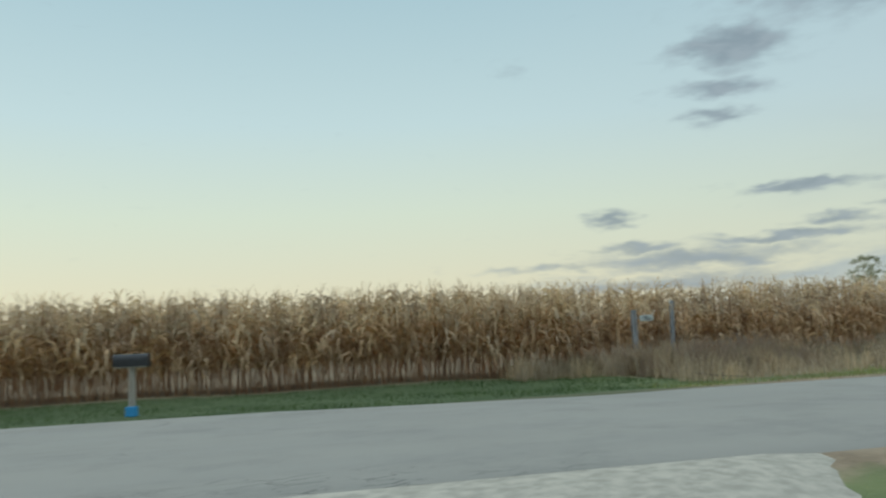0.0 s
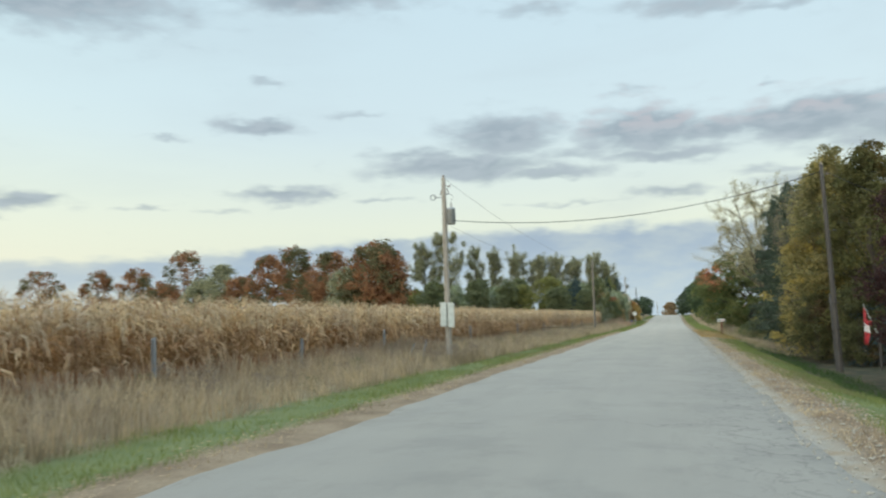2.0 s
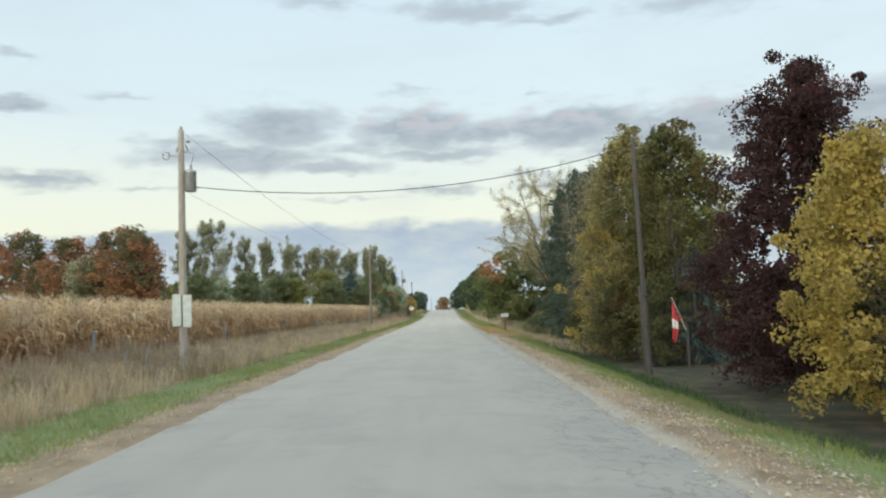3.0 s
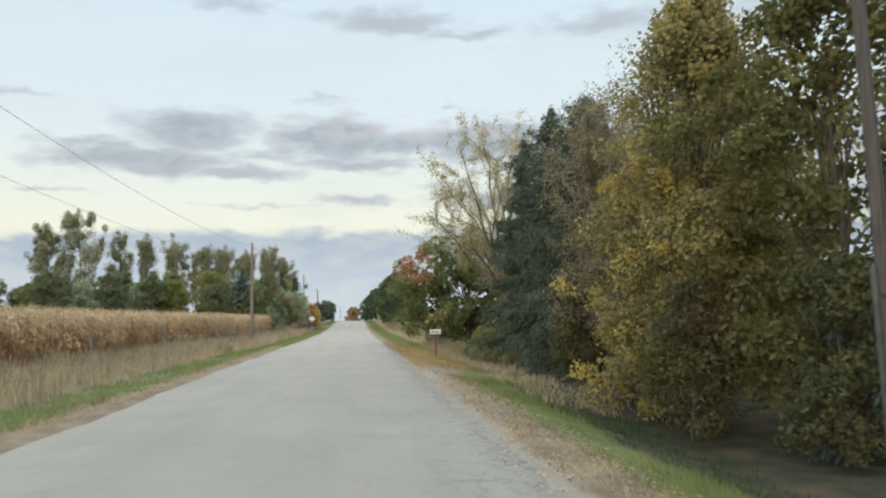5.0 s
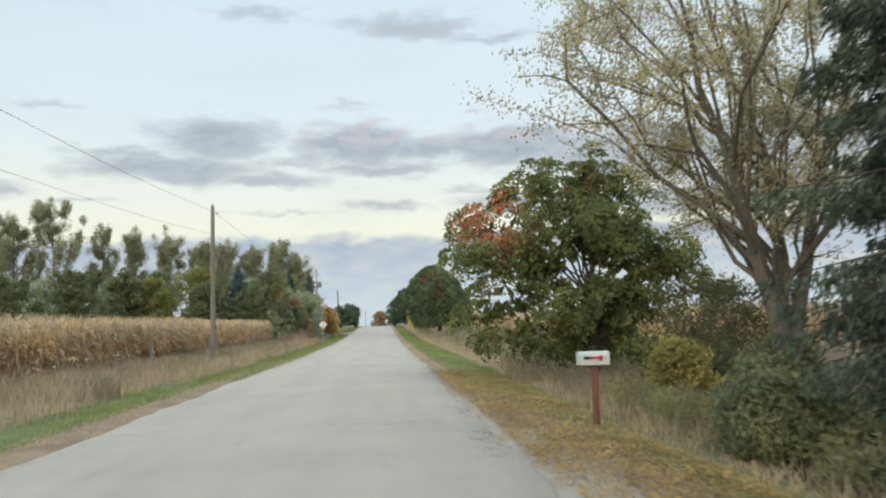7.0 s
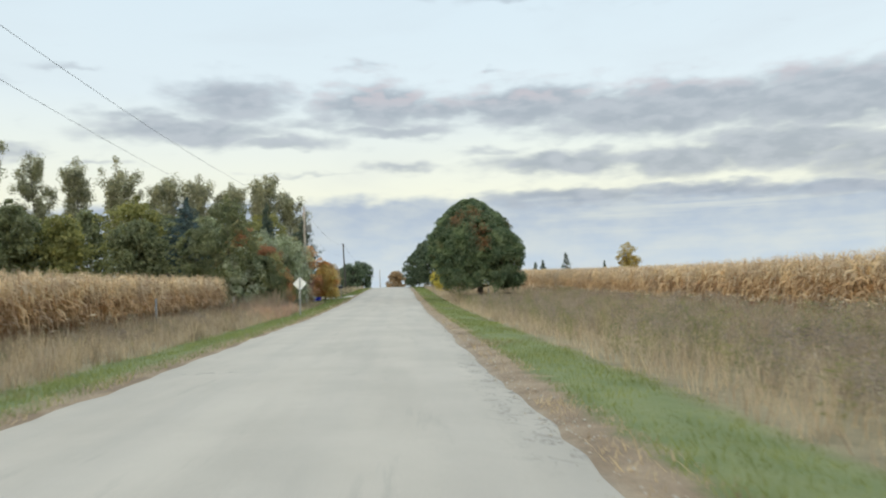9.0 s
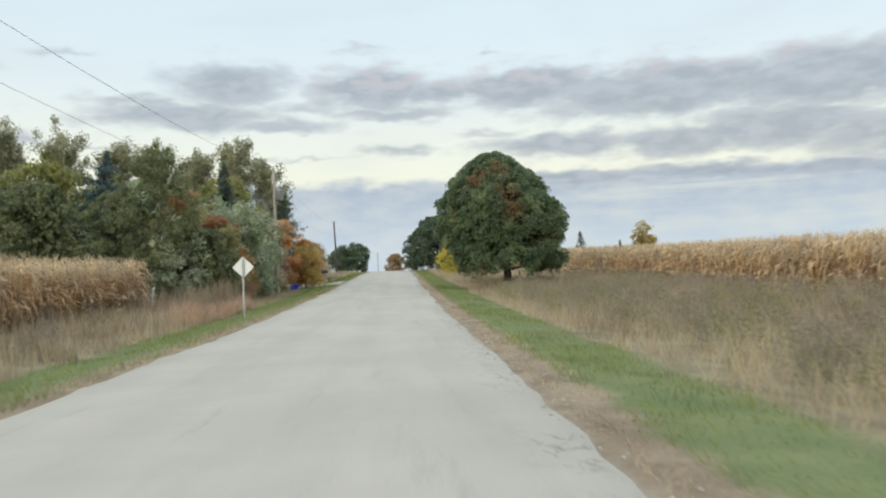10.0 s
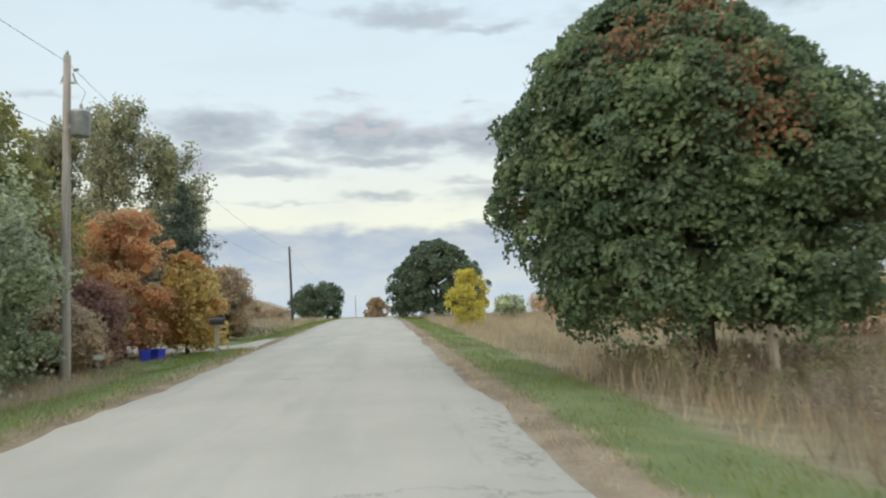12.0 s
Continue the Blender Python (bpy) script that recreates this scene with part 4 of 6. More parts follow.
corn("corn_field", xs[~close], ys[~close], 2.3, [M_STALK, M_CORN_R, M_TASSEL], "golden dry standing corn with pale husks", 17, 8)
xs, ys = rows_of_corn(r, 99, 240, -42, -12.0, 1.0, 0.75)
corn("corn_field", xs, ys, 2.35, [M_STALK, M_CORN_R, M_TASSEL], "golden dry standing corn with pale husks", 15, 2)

# ---------------------------------------------------------------- leaf colours
L_MAPLE = leaf_material("maple_leaves_green", [(0.062, 0.097, 0.058), (0.112, 0.162, 0.094), (0.18, 0.238, 0.14), (0.265, 0.318, 0.20)], (0.21, 0.19, 0.09), 0.62, 0.5)
L_RUST = leaf_material("rusty_maple_leaves", [(0.17, 0.115, 0.07), (0.25, 0.15, 0.09), (0.32, 0.18, 0.105), (0.17, 0.17, 0.09)])
# dark green for far trees, lightened and blued to paint in distance haze
L_MAPLE_FAR = leaf_material("hazed_maple_leaves", [(0.076, 0.106, 0.076), (0.129, 0.173, 0.117), (0.196, 0.243, 0.162)])
L_CORAL = leaf_material("coral_maple_leaves", [(0.48, 0.26, 0.16), (0.64, 0.36, 0.21), (0.62, 0.45, 0.26), (0.44, 0.36, 0.21)], (0.32, 0.31, 0.13), 0.57, 0.5)
L_MIXED = leaf_material("mixed_autumn_leaves", [(0.190, 0.220, 0.120), (0.317, 0.336, 0.177), (0.434, 0.355, 0.185), (0.295, 0.325, 0.185)], (0.46, 0.22, 0.12), 0.52, 0.55)
L_ORANGE = leaf_material("maple_leaves_orange", [(0.185, 0.112, 0.07), (0.305, 0.167, 0.097), (0.40, 0.22, 0.125), (0.27, 0.21, 0.115)], (0.17, 0.175, 0.09), 0.48, 0.28)
L_DULLRED = leaf_material("dull_purple_red_leaves", [(0.21, 0.125, 0.11), (0.33, 0.20, 0.17), (0.42, 0.28, 0.22)])
L_RED = leaf_material("maple_leaves_red", [(0.37, 0.17, 0.11), (0.58, 0.26, 0.155), (0.55, 0.34, 0.19)], (0.20, 0.16, 0.08), 0.58, 0.5)
L_DARKRED = leaf_material("dark_red_leaves", [(0.039, 0.024, 0.025), (0.069, 0.038, 0.039), (0.111, 0.060, 0.058)], (0.17, 0.055, 0.04), 0.62, 0.6)
L_YELLOW = leaf_material("yellow_leaves", [(0.229, 0.184, 0.058), (0.374, 0.302, 0.095), (0.456, 0.357, 0.114), (0.213, 0.213, 0.078)], (0.30, 0.20, 0.05), 0.58, 0.4)
L_LEMON = leaf_material("lemon_yellow_leaves", [(0.34, 0.32, 0.07), (0.52, 0.46, 0.10), (0.66, 0.58, 0.16), (0.36, 0.38, 0.10)])
L_OLIVE = leaf_material("olive_leaves", [(0.138, 0.149, 0.057), (0.270, 0.257, 0.094), (0.405, 0.355, 0.129), (0.483, 0.382, 0.133)], (0.20, 0.13, 0.04), 0.57, 0.3)
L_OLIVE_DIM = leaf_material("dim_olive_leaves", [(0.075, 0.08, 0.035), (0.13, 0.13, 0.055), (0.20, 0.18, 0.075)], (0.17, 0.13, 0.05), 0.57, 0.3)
L_YGREEN = leaf_material("yellow_green_leaves", [(0.165, 0.18, 0.075), (0.265, 0.27, 0.105), (0.37, 0.355, 0.14)])
L_GREEN = leaf_material("green_leaves", [(0.105, 0.13, 0.075), (0.185, 0.21, 0.12), (0.295, 0.315, 0.18)], (0.16, 0.17, 0.07), 0.58, 0.25)
L_SILVER = leaf_material("silver_green_leaves", [(0.19, 0.23, 0.145), (0.375, 0.425, 0.295), (0.73, 0.75, 0.635)])
L_POPLAR = leaf_material("poplar_leaves", [(0.19, 0.20, 0.13), (0.33, 0.335, 0.225), (0.48, 0.475, 0.35)])
L_WILLOW = leaf_material("sparse_willow_leaves", [(0.27, 0.25, 0.155), (0.41, 0.375, 0.24), (0.54, 0.49, 0.34)])
L_BROWN = leaf_material("brown_leaves", [(0.30, 0.235, 0.175), (0.50, 0.385, 0.28), (0.42, 0.38, 0.265)])
L_MAPLE_DRY = leaf_material("maple_leaves_thinning", [(0.075, 0.10, 0.045), (0.135, 0.17, 0.072), (0.215, 0.24, 0.105), (0.29, 0.27, 0.12)], (0.24, 0.16, 0.06), 0.62, 0.35)
L_GOLD = leaf_material("golden_olive_leaves", [(0.15, 0.15, 0.075), (0.25, 0.233, 0.11), (0.35, 0.305, 0.14), (0.45, 0.37, 0.155)], (0.18, 0.18, 0.08), 0.55, 0.35)
L_GOLDEN = leaf_material("golden_leaves", [(0.21, 0.18, 0.07), (0.35, 0.285, 0.105), (0.46, 0.37, 0.135), (0.30, 0.28, 0.11)])
L_AMBER = leaf_material("amber_leaves", [(0.42, 0.30, 0.13), (0.62, 0.47, 0.20), (0.68, 0.55, 0.25), (0.46, 0.44, 0.19)], (0.56, 0.28, 0.11), 0.54, 0.6)
L_AMBER_PALE = leaf_material("pale_tan_leaves", [(0.28, 0.205, 0.13), (0.38, 0.285, 0.18), (0.44, 0.345, 0.23)])
# olive-brown brush, dimmed so its colour holds the shade under tall trees
L_BRUSH = leaf_material("shaded_brush_leaves", [(0.069, 0.078, 0.039), (0.122, 0.128, 0.063), (0.184, 0.173, 0.090)], (0.16, 0.115, 0.06), 0.55, 0.6)
# duller copy of the green leaves, with shade worked into the colour
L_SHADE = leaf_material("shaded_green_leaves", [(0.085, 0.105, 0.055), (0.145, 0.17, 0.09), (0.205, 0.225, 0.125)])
L_LITTER = leaf_material("fallen_yellow_leaves", [(0.31, 0.215, 0.10), (0.45, 0.325, 0.155), (0.50, 0.39, 0.20)])
L_DULL = leaf_material("dull_olive_brown_leaves", [(0.14, 0.13, 0.09), (0.22, 0.20, 0.14), (0.295, 0.265, 0.175), (0.37, 0.325, 0.185)])
L_TWIG = leaf_material("withered_leaves", [(0.12, 0.10, 0.07), (0.19, 0.155, 0.105), (0.26, 0.21, 0.14)])
L_SPRUCE = leaf_material("spruce_needles", [(0.042, 0.062, 0.046), (0.075, 0.102, 0.077), (0.12, 0.152, 0.115)], through=0.18)
L_BLUE = leaf_material("blue_spruce_needles", [(0.037, 0.061, 0.065), (0.068, 0.105, 0.112), (0.102, 0.153, 0.162)], through=0.1)

def poplar(x, y, top, rad, seed, leaves):
    """A straight stem, steep limbs of uneven reach, and tufts of small leaves along them."""
    r = np.random.default_rng(seed)
    gz = float(ground_z(x, y))
    tree = thing("poplar_tree", x, y, gz, 0, "tall slender grey-green poplar with thinning leaves", "tree", "row of poplars")
    h = top - gz
    sway = r.normal(0, 0.5, 2)
    axis = lambda z: np.array([sway[0] * (z / h) ** 2, sway[1] * (z / h) ** 2, z])
    paths = [[(axis(z), 0.2 * (1 - 0.93 * z / h)) for z in np.linspace(-0.2, h - 0.3, 9)]]
    hubs, sizes = [axis(h - 0.5), axis(h - 1.3), axis(h * 0.85)], [0.55, 0.75, 0.8]
    for n in range(58):
        z0 = h * r.uniform(0.18, 0.86)
        a, room = r.uniform(0, 6.283), rad * (1.0 - 0.55 * max(0.0, z0 / h - 0.5) / 0.4)
        out = room * r.uniform(0.45, 1.1)
        up = min(out * r.uniform(0.8, 2.0), h * 0.97 - z0)
        foot = axis(z0)
        tip = foot + np.array([math.cos(a) * out, math.sin(a) * out, up])
        bow = np.array([math.cos(a), math.sin(a), -0.6]) * 0.18 * out
        line = [foot * (1 - t) + tip * t + bow * math.sin(math.pi * t) for t in np.linspace(0, 1, 5)]
        paths.append([(q, 0.045 * (1 - 0.85 * t)) for q, t in zip(line, np.linspace(0, 1, 5))])
        for t in r.uniform(0.3, 1.05, r.integers(2, 6)):
            q = foot * (1 - t) + tip * t + bow * math.sin(math.pi * min(t, 1))
            hubs.append(q + r.normal(0, 0.18, 3))
            sizes.append(r.uniform(0.45, 0.95))
    part("trunk", tube_mesh("trunk", paths, M_BARK_PALE, 5), None, tree)
    hubs, sizes = np.array(hubs), np.array(sizes)
    who = np.repeat(np.arange(len(hubs)), leaves)
    off = unit(r.normal(size=(len(who), 3))) * (r.uniform(0, 1, len(who)) ** 0.45)[:, None] * np.array([1, 1, 1.25])
    v, f = leaf_cards(hubs[who] + off * sizes[who][:, None], 0.24, 0.19, r, unit(off + np.array([0, 0, 0.3])), 0.1, 0.9)
    part("crown", fast_mesh("crown", v, f, [L_POPLAR]), None, tree)
    return tree


# ---------------------------------------------------------------- trees beyond the corn, left
ORANGE_ROW = [(114.0, 46.0, 12.2, 2.8), (115.6, 48.3, 13.7, 4.1), (122.8, 57.9, 12.9, 3.4), (130.2, 67.6, 15.1, 3.5), (136.9, 76.5, 14.3, 3.3), (145.1, 91.0, 14.8, 3.0), (151.5, 103.1, 17.8, 4.6), (159.1, 120.1, 15.6, 4.3),
              (162.6, 133.0, 15.5, 3.6), (170.9, 157.0, 16.9, 5.4), (196.7, 221.8, 22.5, 6.3), (118.5, 53.0, 10.0, 3.4), (126.5, 63.0, 10.5, 3.4), (140.5, 84.0, 11.0, 3.8), (148.5, 97.0, 11.5, 3.8), (155.0, 111.0, 11.5, 4.2)]
for i, (x, y, top, rad) in enumerate(ORANGE_ROW):
    green, rad = i in (5, 10, 11, 14), rad * 1.42
    broad_tree("maple_tree", x, y, top, rad, L_POPLAR if green else L_ORANGE, "grey-green maple in the row behind the corn" if green else "orange and rust autumn maple behind the corn", base=1.2, clumps=170, per=46,
               size=0.36, spread=0.95, trunk_r=0.28, shape="dome", skirt=0.95, hollow=0.3, limb_count=12, seed=30 + i, group="maples behind the corn", lobes=0.1, core=300, ragged=0.0, tufts=9)
POPLARS = [(184, 74, 20, 3.2), (195, 59.6, 23.6, 3.7), (192, 64.6, 20.6, 3.0), (202.5, 54.2, 20.4, 2.4), (204.5, 49.8, 20, 2.2), (206, 45, 20.2, 2.8), (208, 40, 17.5, 2.8), (209, 35.5, 18.0, 2.4), (210.5, 31.5, 17.0, 2.4), (207.5, 26.4, 17.7, 2.3), (210, 22.7, 15.4, 2.1)]
for i, (x, y, top, rad) in enumerate(POPLARS):
    poplar(x, y, top, rad * (1.22 if i < 3 else 1.12), 260 + i, leaves=96 if i < 3 else 76 if i < 9 else 56)
# lower trees and shrubs between the corn's end and the driveway
COPSE = [
    (171, 32, 10.3, 4.2, L_YGREEN, "yellow-green broad shrubby tree in a copse"), (163, 45, 9.4, 3.8, L_GREEN, "dark green shrubby tree in a copse"), (176, 47, 10.2, 3.8, L_GREEN, "dark green shrubby tree in a copse"),
    (163, 29, 7.6, 3.0, L_GREEN, "dark green shrubby tree in a copse"), (157, 52, 9.6, 4.0, L_GREEN, "dark green shrubby tree in a copse"), (168, 55, 10.0, 4.2, L_GREEN, "dark green shrubby tree in a copse"), (160, 62, 9.8, 4.4, L_GREEN, "dark green shrubby tree in a copse"), (182, 55, 9.5, 4.0, L_GREEN, "dark green shrubby tree in a copse"),
    (170, 25.2, 8.4, 2.8, L_SILVER, "grey-green willow-like tree in a copse"), (181, 40, 10.4, 3.8, L_GREEN, "dark green shrubby tree in a copse"), (187, 33, 10.2, 3.4, L_GREEN, "dark green shrubby tree in a copse"),
    (184, 27, 8.8, 3.0, L_GREEN, "dark green shrubby tree in a copse"), (150, 62, 8.6, 4.2, L_OLIVE, "olive-brown shrubby tree in a copse"), (197, 26.5, 8.6, 3.0, L_GREEN, "dark green shrubby tree in a copse"),
        (164.3, 19.0, 5.3, 1.8, L_MIXED, "green and orange shrubby tree in a copse"), (165.4, 18.0, 3.1, 1.1, L_CORAL, "small coral-orange maple in a copse"), (161.5, 18.9, 4.3, 1.8, L_GREEN, "dark green shrubby tree in a copse"),
    (160.6, 21.4, 8.8, 2.6, L_GREEN, "tall grey-green tree at the copse's corner"), (166.5, 22.0, 7.6, 2.4, L_MIXED, "green and orange shrubby tree in a copse"), (160.6, 20.4, 5.0, 1.6, L_SILVER, "grey-green willow-like tree in a copse"),
    (183.9, 18.2, 6.3, 2.1, L_CORAL, "orange-red autumn maple beside a driveway"), (180.0, 18.3, 3.3, 1.5, L_DULLRED, "dull purple-red autumn shrub beside a driveway"), (176.8, 19.6, 3.4, 1.5, L_BROWN, "brown tangled shrub beside the copse"),
    (185.6, 16.2, 4.5, 1.5, L_AMBER, "orange-yellow bushy tree beside a driveway"), (198.0, 16.9, 4.8, 1.5, L_BROWN, "brown tangled shrub beyond a driveway"), (181.5, 21.0, 6.4, 2.0, L_MIXED, "green and orange shrubby tree in a copse"),
    (205, 18.5, 3.8, 1.8, L_OLIVE, "olive-brown shrub beside the road"), (161.5, 24.0, 6.8, 2.2, L_GREEN, "dark green shrubby tree in a copse"),
    (190.5, 23.5, 6.8, 2.4, L_OLIVE, "olive-brown shrubby tree in a copse"), (198.5, 22.2, 5.8, 2.3, L_BROWN, "brown tangled tree beside the copse"), (206, 23.0, 5.2, 2.3, L_OLIVE, "olive-brown shrubby tree in a copse"),
    (262, 22.5, 3.2, 2.0, L_BROWN, "brown tangled shrub beside the road"), (179.0, 20.4, 3.6, 2.0, L_MIXED, "green and orange shrubby tree in a copse"), (186.2, 20.6, 4.6, 1.9, L_BROWN, "brown tangled shrub beside the copse"),
    (182.6, 19.6, 3.2, 1.7, L_GREEN, "dark green shrubby tree in a copse"), (184.6, 22.8, 6.6, 2.4, L_GREEN, "dark green shrubby tree in a copse"), (176.6, 17.9, 2.4, 1.3, L_BROWN, "brown tangled shrub beside the copse"),
    (144, 72, 8.5, 4.2, L_BROWN, "brown shrubby tree behind the corn"), (192, 24.5, 7.2, 2.4, L_OLIVE, "olive-brown shrubby tree in a copse"), (250, 24.5, 4.4, 2.6, L_BROWN, "brown tangled shrub beside the road"), (225, 21.5, 3.4, 1.8, L_BROWN, "brown tangled shrub beside the road"),
]
fill = random.Random(4)
for y in np.arange(21.5, 70, 2.9):
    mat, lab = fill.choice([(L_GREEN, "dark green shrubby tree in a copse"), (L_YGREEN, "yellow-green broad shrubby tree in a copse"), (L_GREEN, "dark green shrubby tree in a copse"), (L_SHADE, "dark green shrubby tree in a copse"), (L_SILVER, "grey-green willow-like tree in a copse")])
    COPSE.append((fill.uniform(172, 192) if y < 30 else fill.uniform(160, 188), float(y), fill.uniform(7.6, 10.2), fill.uniform(2.8, 3.8), mat, lab))
for i, (x, y, top, rad, mat, lab) in enumerate(COPSE):
    near = y < 26
    rad = rad * 1.22 if near else rad
    broad_tree("shrub_tree" if top > 4.7 else "shrub", x, y, top, rad, mat, lab, "tree" if top > 4.7 else "shrub", base=0.08 if near else 0.35, clumps=190 if near else 150, per=60 if near else 44, size=0.17 if near else 0.32, spread=0.45 if near else 0.8,
               trunk_r=0.09, shape="egg" if mat is L_SILVER else "dome", hollow=0.25, limb_count=18, seed=90 + i, group="copse by the corn", lobes=0.3, tufts=14, core=250 if near else 150)
for i, (x, y, top, rad) in enumerate([(168.4, 17.9, 6.3, 2.6), (172.6, 18.4, 5.2, 2.4), (171.5, 20.4, 7.0, 2.9)]):
    broad_tree("silvery_tree", x, y, top, rad, L_SILVER, "silvery green tree with arching sprays beside a pole", base=0.2, clumps=110, per=10, size=0.15, spread=0.5, trunk_r=0.1, shape="dome", hollow=0.5, limb_count=110, twigs=12,
               bark=M_BARK_MID, seed=240 + i, group="silvery trees by a pole", lobes=0.4, fork=0.06, curve=0.3, droop=0.3, on_twigs=22000, core=120)
spruce(166.0, 26.0, 9.6, 3.6, L_BLUE, "dusky blue spruce standing in a copse", 120, 30, 11, 90, 0.3)
spruce(174.4, 20.6, 9.9, 2.4, L_SPRUCE, "dark green spruce beside poplars", 121, 30, 11, 70, 0.28)
spruce(203.2, 20.6, 10.6, 5.0, L_SPRUCE, "dark green spruce beside a driveway", 122, 32, 11, 70, 0.34)

# ---------------------------------------------------------------- far trees over the crest
for i, (x, y, top, rad, mat) in enumerate([(288, 19, 7.6, 3.6, L_MAPLE_FAR), (297, 17.5, 8.2, 3.4, L_MAPLE_FAR), (303, 20.5, 7.0, 3.2, L_MAPLE_FAR), (292, 21, 6.8, 3.6, L_MAPLE_FAR)]):
    broad_tree("tree", x, y, top, rad, mat, "dark leafy tree far along the road", base=0.4, clumps=70, per=60, size=0.4, spread=0.9, trunk_r=0.2, shape="dome", seed=130 + i, group="far trees left")
broad_tree("tree", 412, 9.3, 7.6, 4.6, L_AMBER_PALE, "round pale orange tree beyond the crest of the road", base=0.3, clumps=110, per=90, size=0.42, spread=0.9, trunk_r=0.2, shape="dome", hollow=0.3, seed=134, core=300)
for i, (x, y, top, rad) in enumerate([(311, -37, 9.4, 2.2), (318, -32, 7.6, 1.8), (322, -30.5, 7.2, 1.7), (340, -55, 7.6, 1.4)]):
    spruce(x, y, top, rad, L_SPRUCE, "small dark conifer far across the field", 140 + i, 14, 7, 14, 0.7, "far conifers")
broad_tree("tree", 368, -70, 14.2, 4.6, L_YELLOW, "pale yellow tree far across the field", base=2, clumps=60, per=60, size=0.55, spread=1.2, trunk_r=0.3, hollow=0.3, seed=146)

# ---------------------------------------------------------------- trees right of the road
broad_tree("yellow_shrub_tree", 34.0, -0.6, 5.3, 2.8, L_YELLOW, "bright yellow bushy tree on the verge", base=0.15, clumps=330, per=85, size=0.12, spread=0.4, trunk_r=0.1, shape="dome", hollow=0.6, limb_count=30, seed=150)
broad_tree("maple_tree", 37.0, -6.0, 9.0, 3.4, L_ORANGE, "orange and green maple behind yellow bush", base=1.5, clumps=110, per=50, size=0.28, spread=0.75, trunk_r=0.18, seed=151)
broad_tree("dark_maple_tree", 41.2, -1.4, 8.9, 3.1, L_DARKRED, "dark purple-red maple with dense leaves", base=0.25, clumps=400, per=125, size=0.12, spread=0.5, trunk_r=0.16, shape="egg", skirt=0.86, hollow=0.45, limb_count=34, twigs=3, seed=152, lobes=0.45, ragged=0.05, core=900, lean=(0, -0.8))
broad_tree("leafy_tree", 57.5, -0.5, 10.2, 2.9, L_GOLD, "tall olive-green tree with yellowing leaves", base=0.4, clumps=520, per=75, size=0.15, spread=0.58, trunk_r=0.18, shape="egg", skirt=0.85, hollow=0.25, tufts=26, limb_count=30, twigs=2, seed=153, lobes=0.3)
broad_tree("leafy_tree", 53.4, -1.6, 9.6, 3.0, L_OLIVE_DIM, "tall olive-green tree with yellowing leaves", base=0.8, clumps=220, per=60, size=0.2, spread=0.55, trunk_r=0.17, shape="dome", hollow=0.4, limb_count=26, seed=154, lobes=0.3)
broad_tree("leafy_tree", 62.5, -5.0, 9.6, 3.4, L_YGREEN, "yellow-green tree behind darker trees", base=1.0, clumps=130, per=50, size=0.3, spread=0.8, trunk_r=0.2, shape="round", hollow=0.4, seed=155)
broad_tree("shrub", 60.6, 0.0, 2.8, 1.4, L_TWIG, "withered brown shrub under taller trees", "shrub", base=0.2, clumps=100, per=60, size=0.17, spread=0.45, trunk_r=0.06, shape="dome", hollow=0.4, seed=156, group="shrubs on the right verge")
spruce(72.8, -0.5, 11.2, 3.0, L_SPRUCE, "tall dark green spruce with drooping boughs", 160, 38, 10, 300, 0.17, "spruces by the road", 0.3, 0.62)
spruce(75.0, 0.3, 10.2, 2.1, L_SPRUCE, "tall dark green spruce with drooping boughs", 161, 32, 9, 230, 0.19, "spruces by the road", 0.3, 0.62)
spruce(69.6, -1.1, 10.8, 3.7, L_SPRUCE, "tall dark green spruce with drooping boughs", 162, 44, 11, 270, 0.19, "spruces by the road", 0.4, 0.62)
spruce(67.2, -4.6, 12.6, 3.2, L_SPRUCE, "tall dark green spruce with drooping boughs", 164, 40, 12, 100, 0.28, "spruces by the road", 0.4)
spruce(52.0, -1.9, 4.2, 1.8, L_BLUE, "small blue spruce behind a flag", 163, 20, 9, 26, 0.26)
for i, (x, y, top) in enumerate([(66.2, -4.5, 12.2), (68.2, -1.6, 12.0), (79.0, -5.0, 11.8)]):
    broad_tree("bare_tree", x, y, top, 2.3, L_WILLOW, "nearly bare grey tree with thin branches", base=2.2, clumps=60, per=14, size=0.12, spread=0.7, trunk_r=0.12, shape="vase", hollow=0.2, limb_count=46, twigs=8, bark=M_BARK_PALE, seed=165 + i, group="bare trees", fork=0.25)
broad_tree("twiggy_tree", 66.3, -0.8, 10.2, 3.4, L_DULL, "twiggy brown tree thinning in front of a spruce", ry=3.3, base=0.5, on_twigs=30000, clumps=260, per=10, size=0.1, spread=0.6, trunk_r=0.2, shape="dome", hollow=0.2, limb_count=90, twigs=14, bark=M_BARK_PALE, seed=169, lobes=0.35, fork=0.08, curve=0.25)
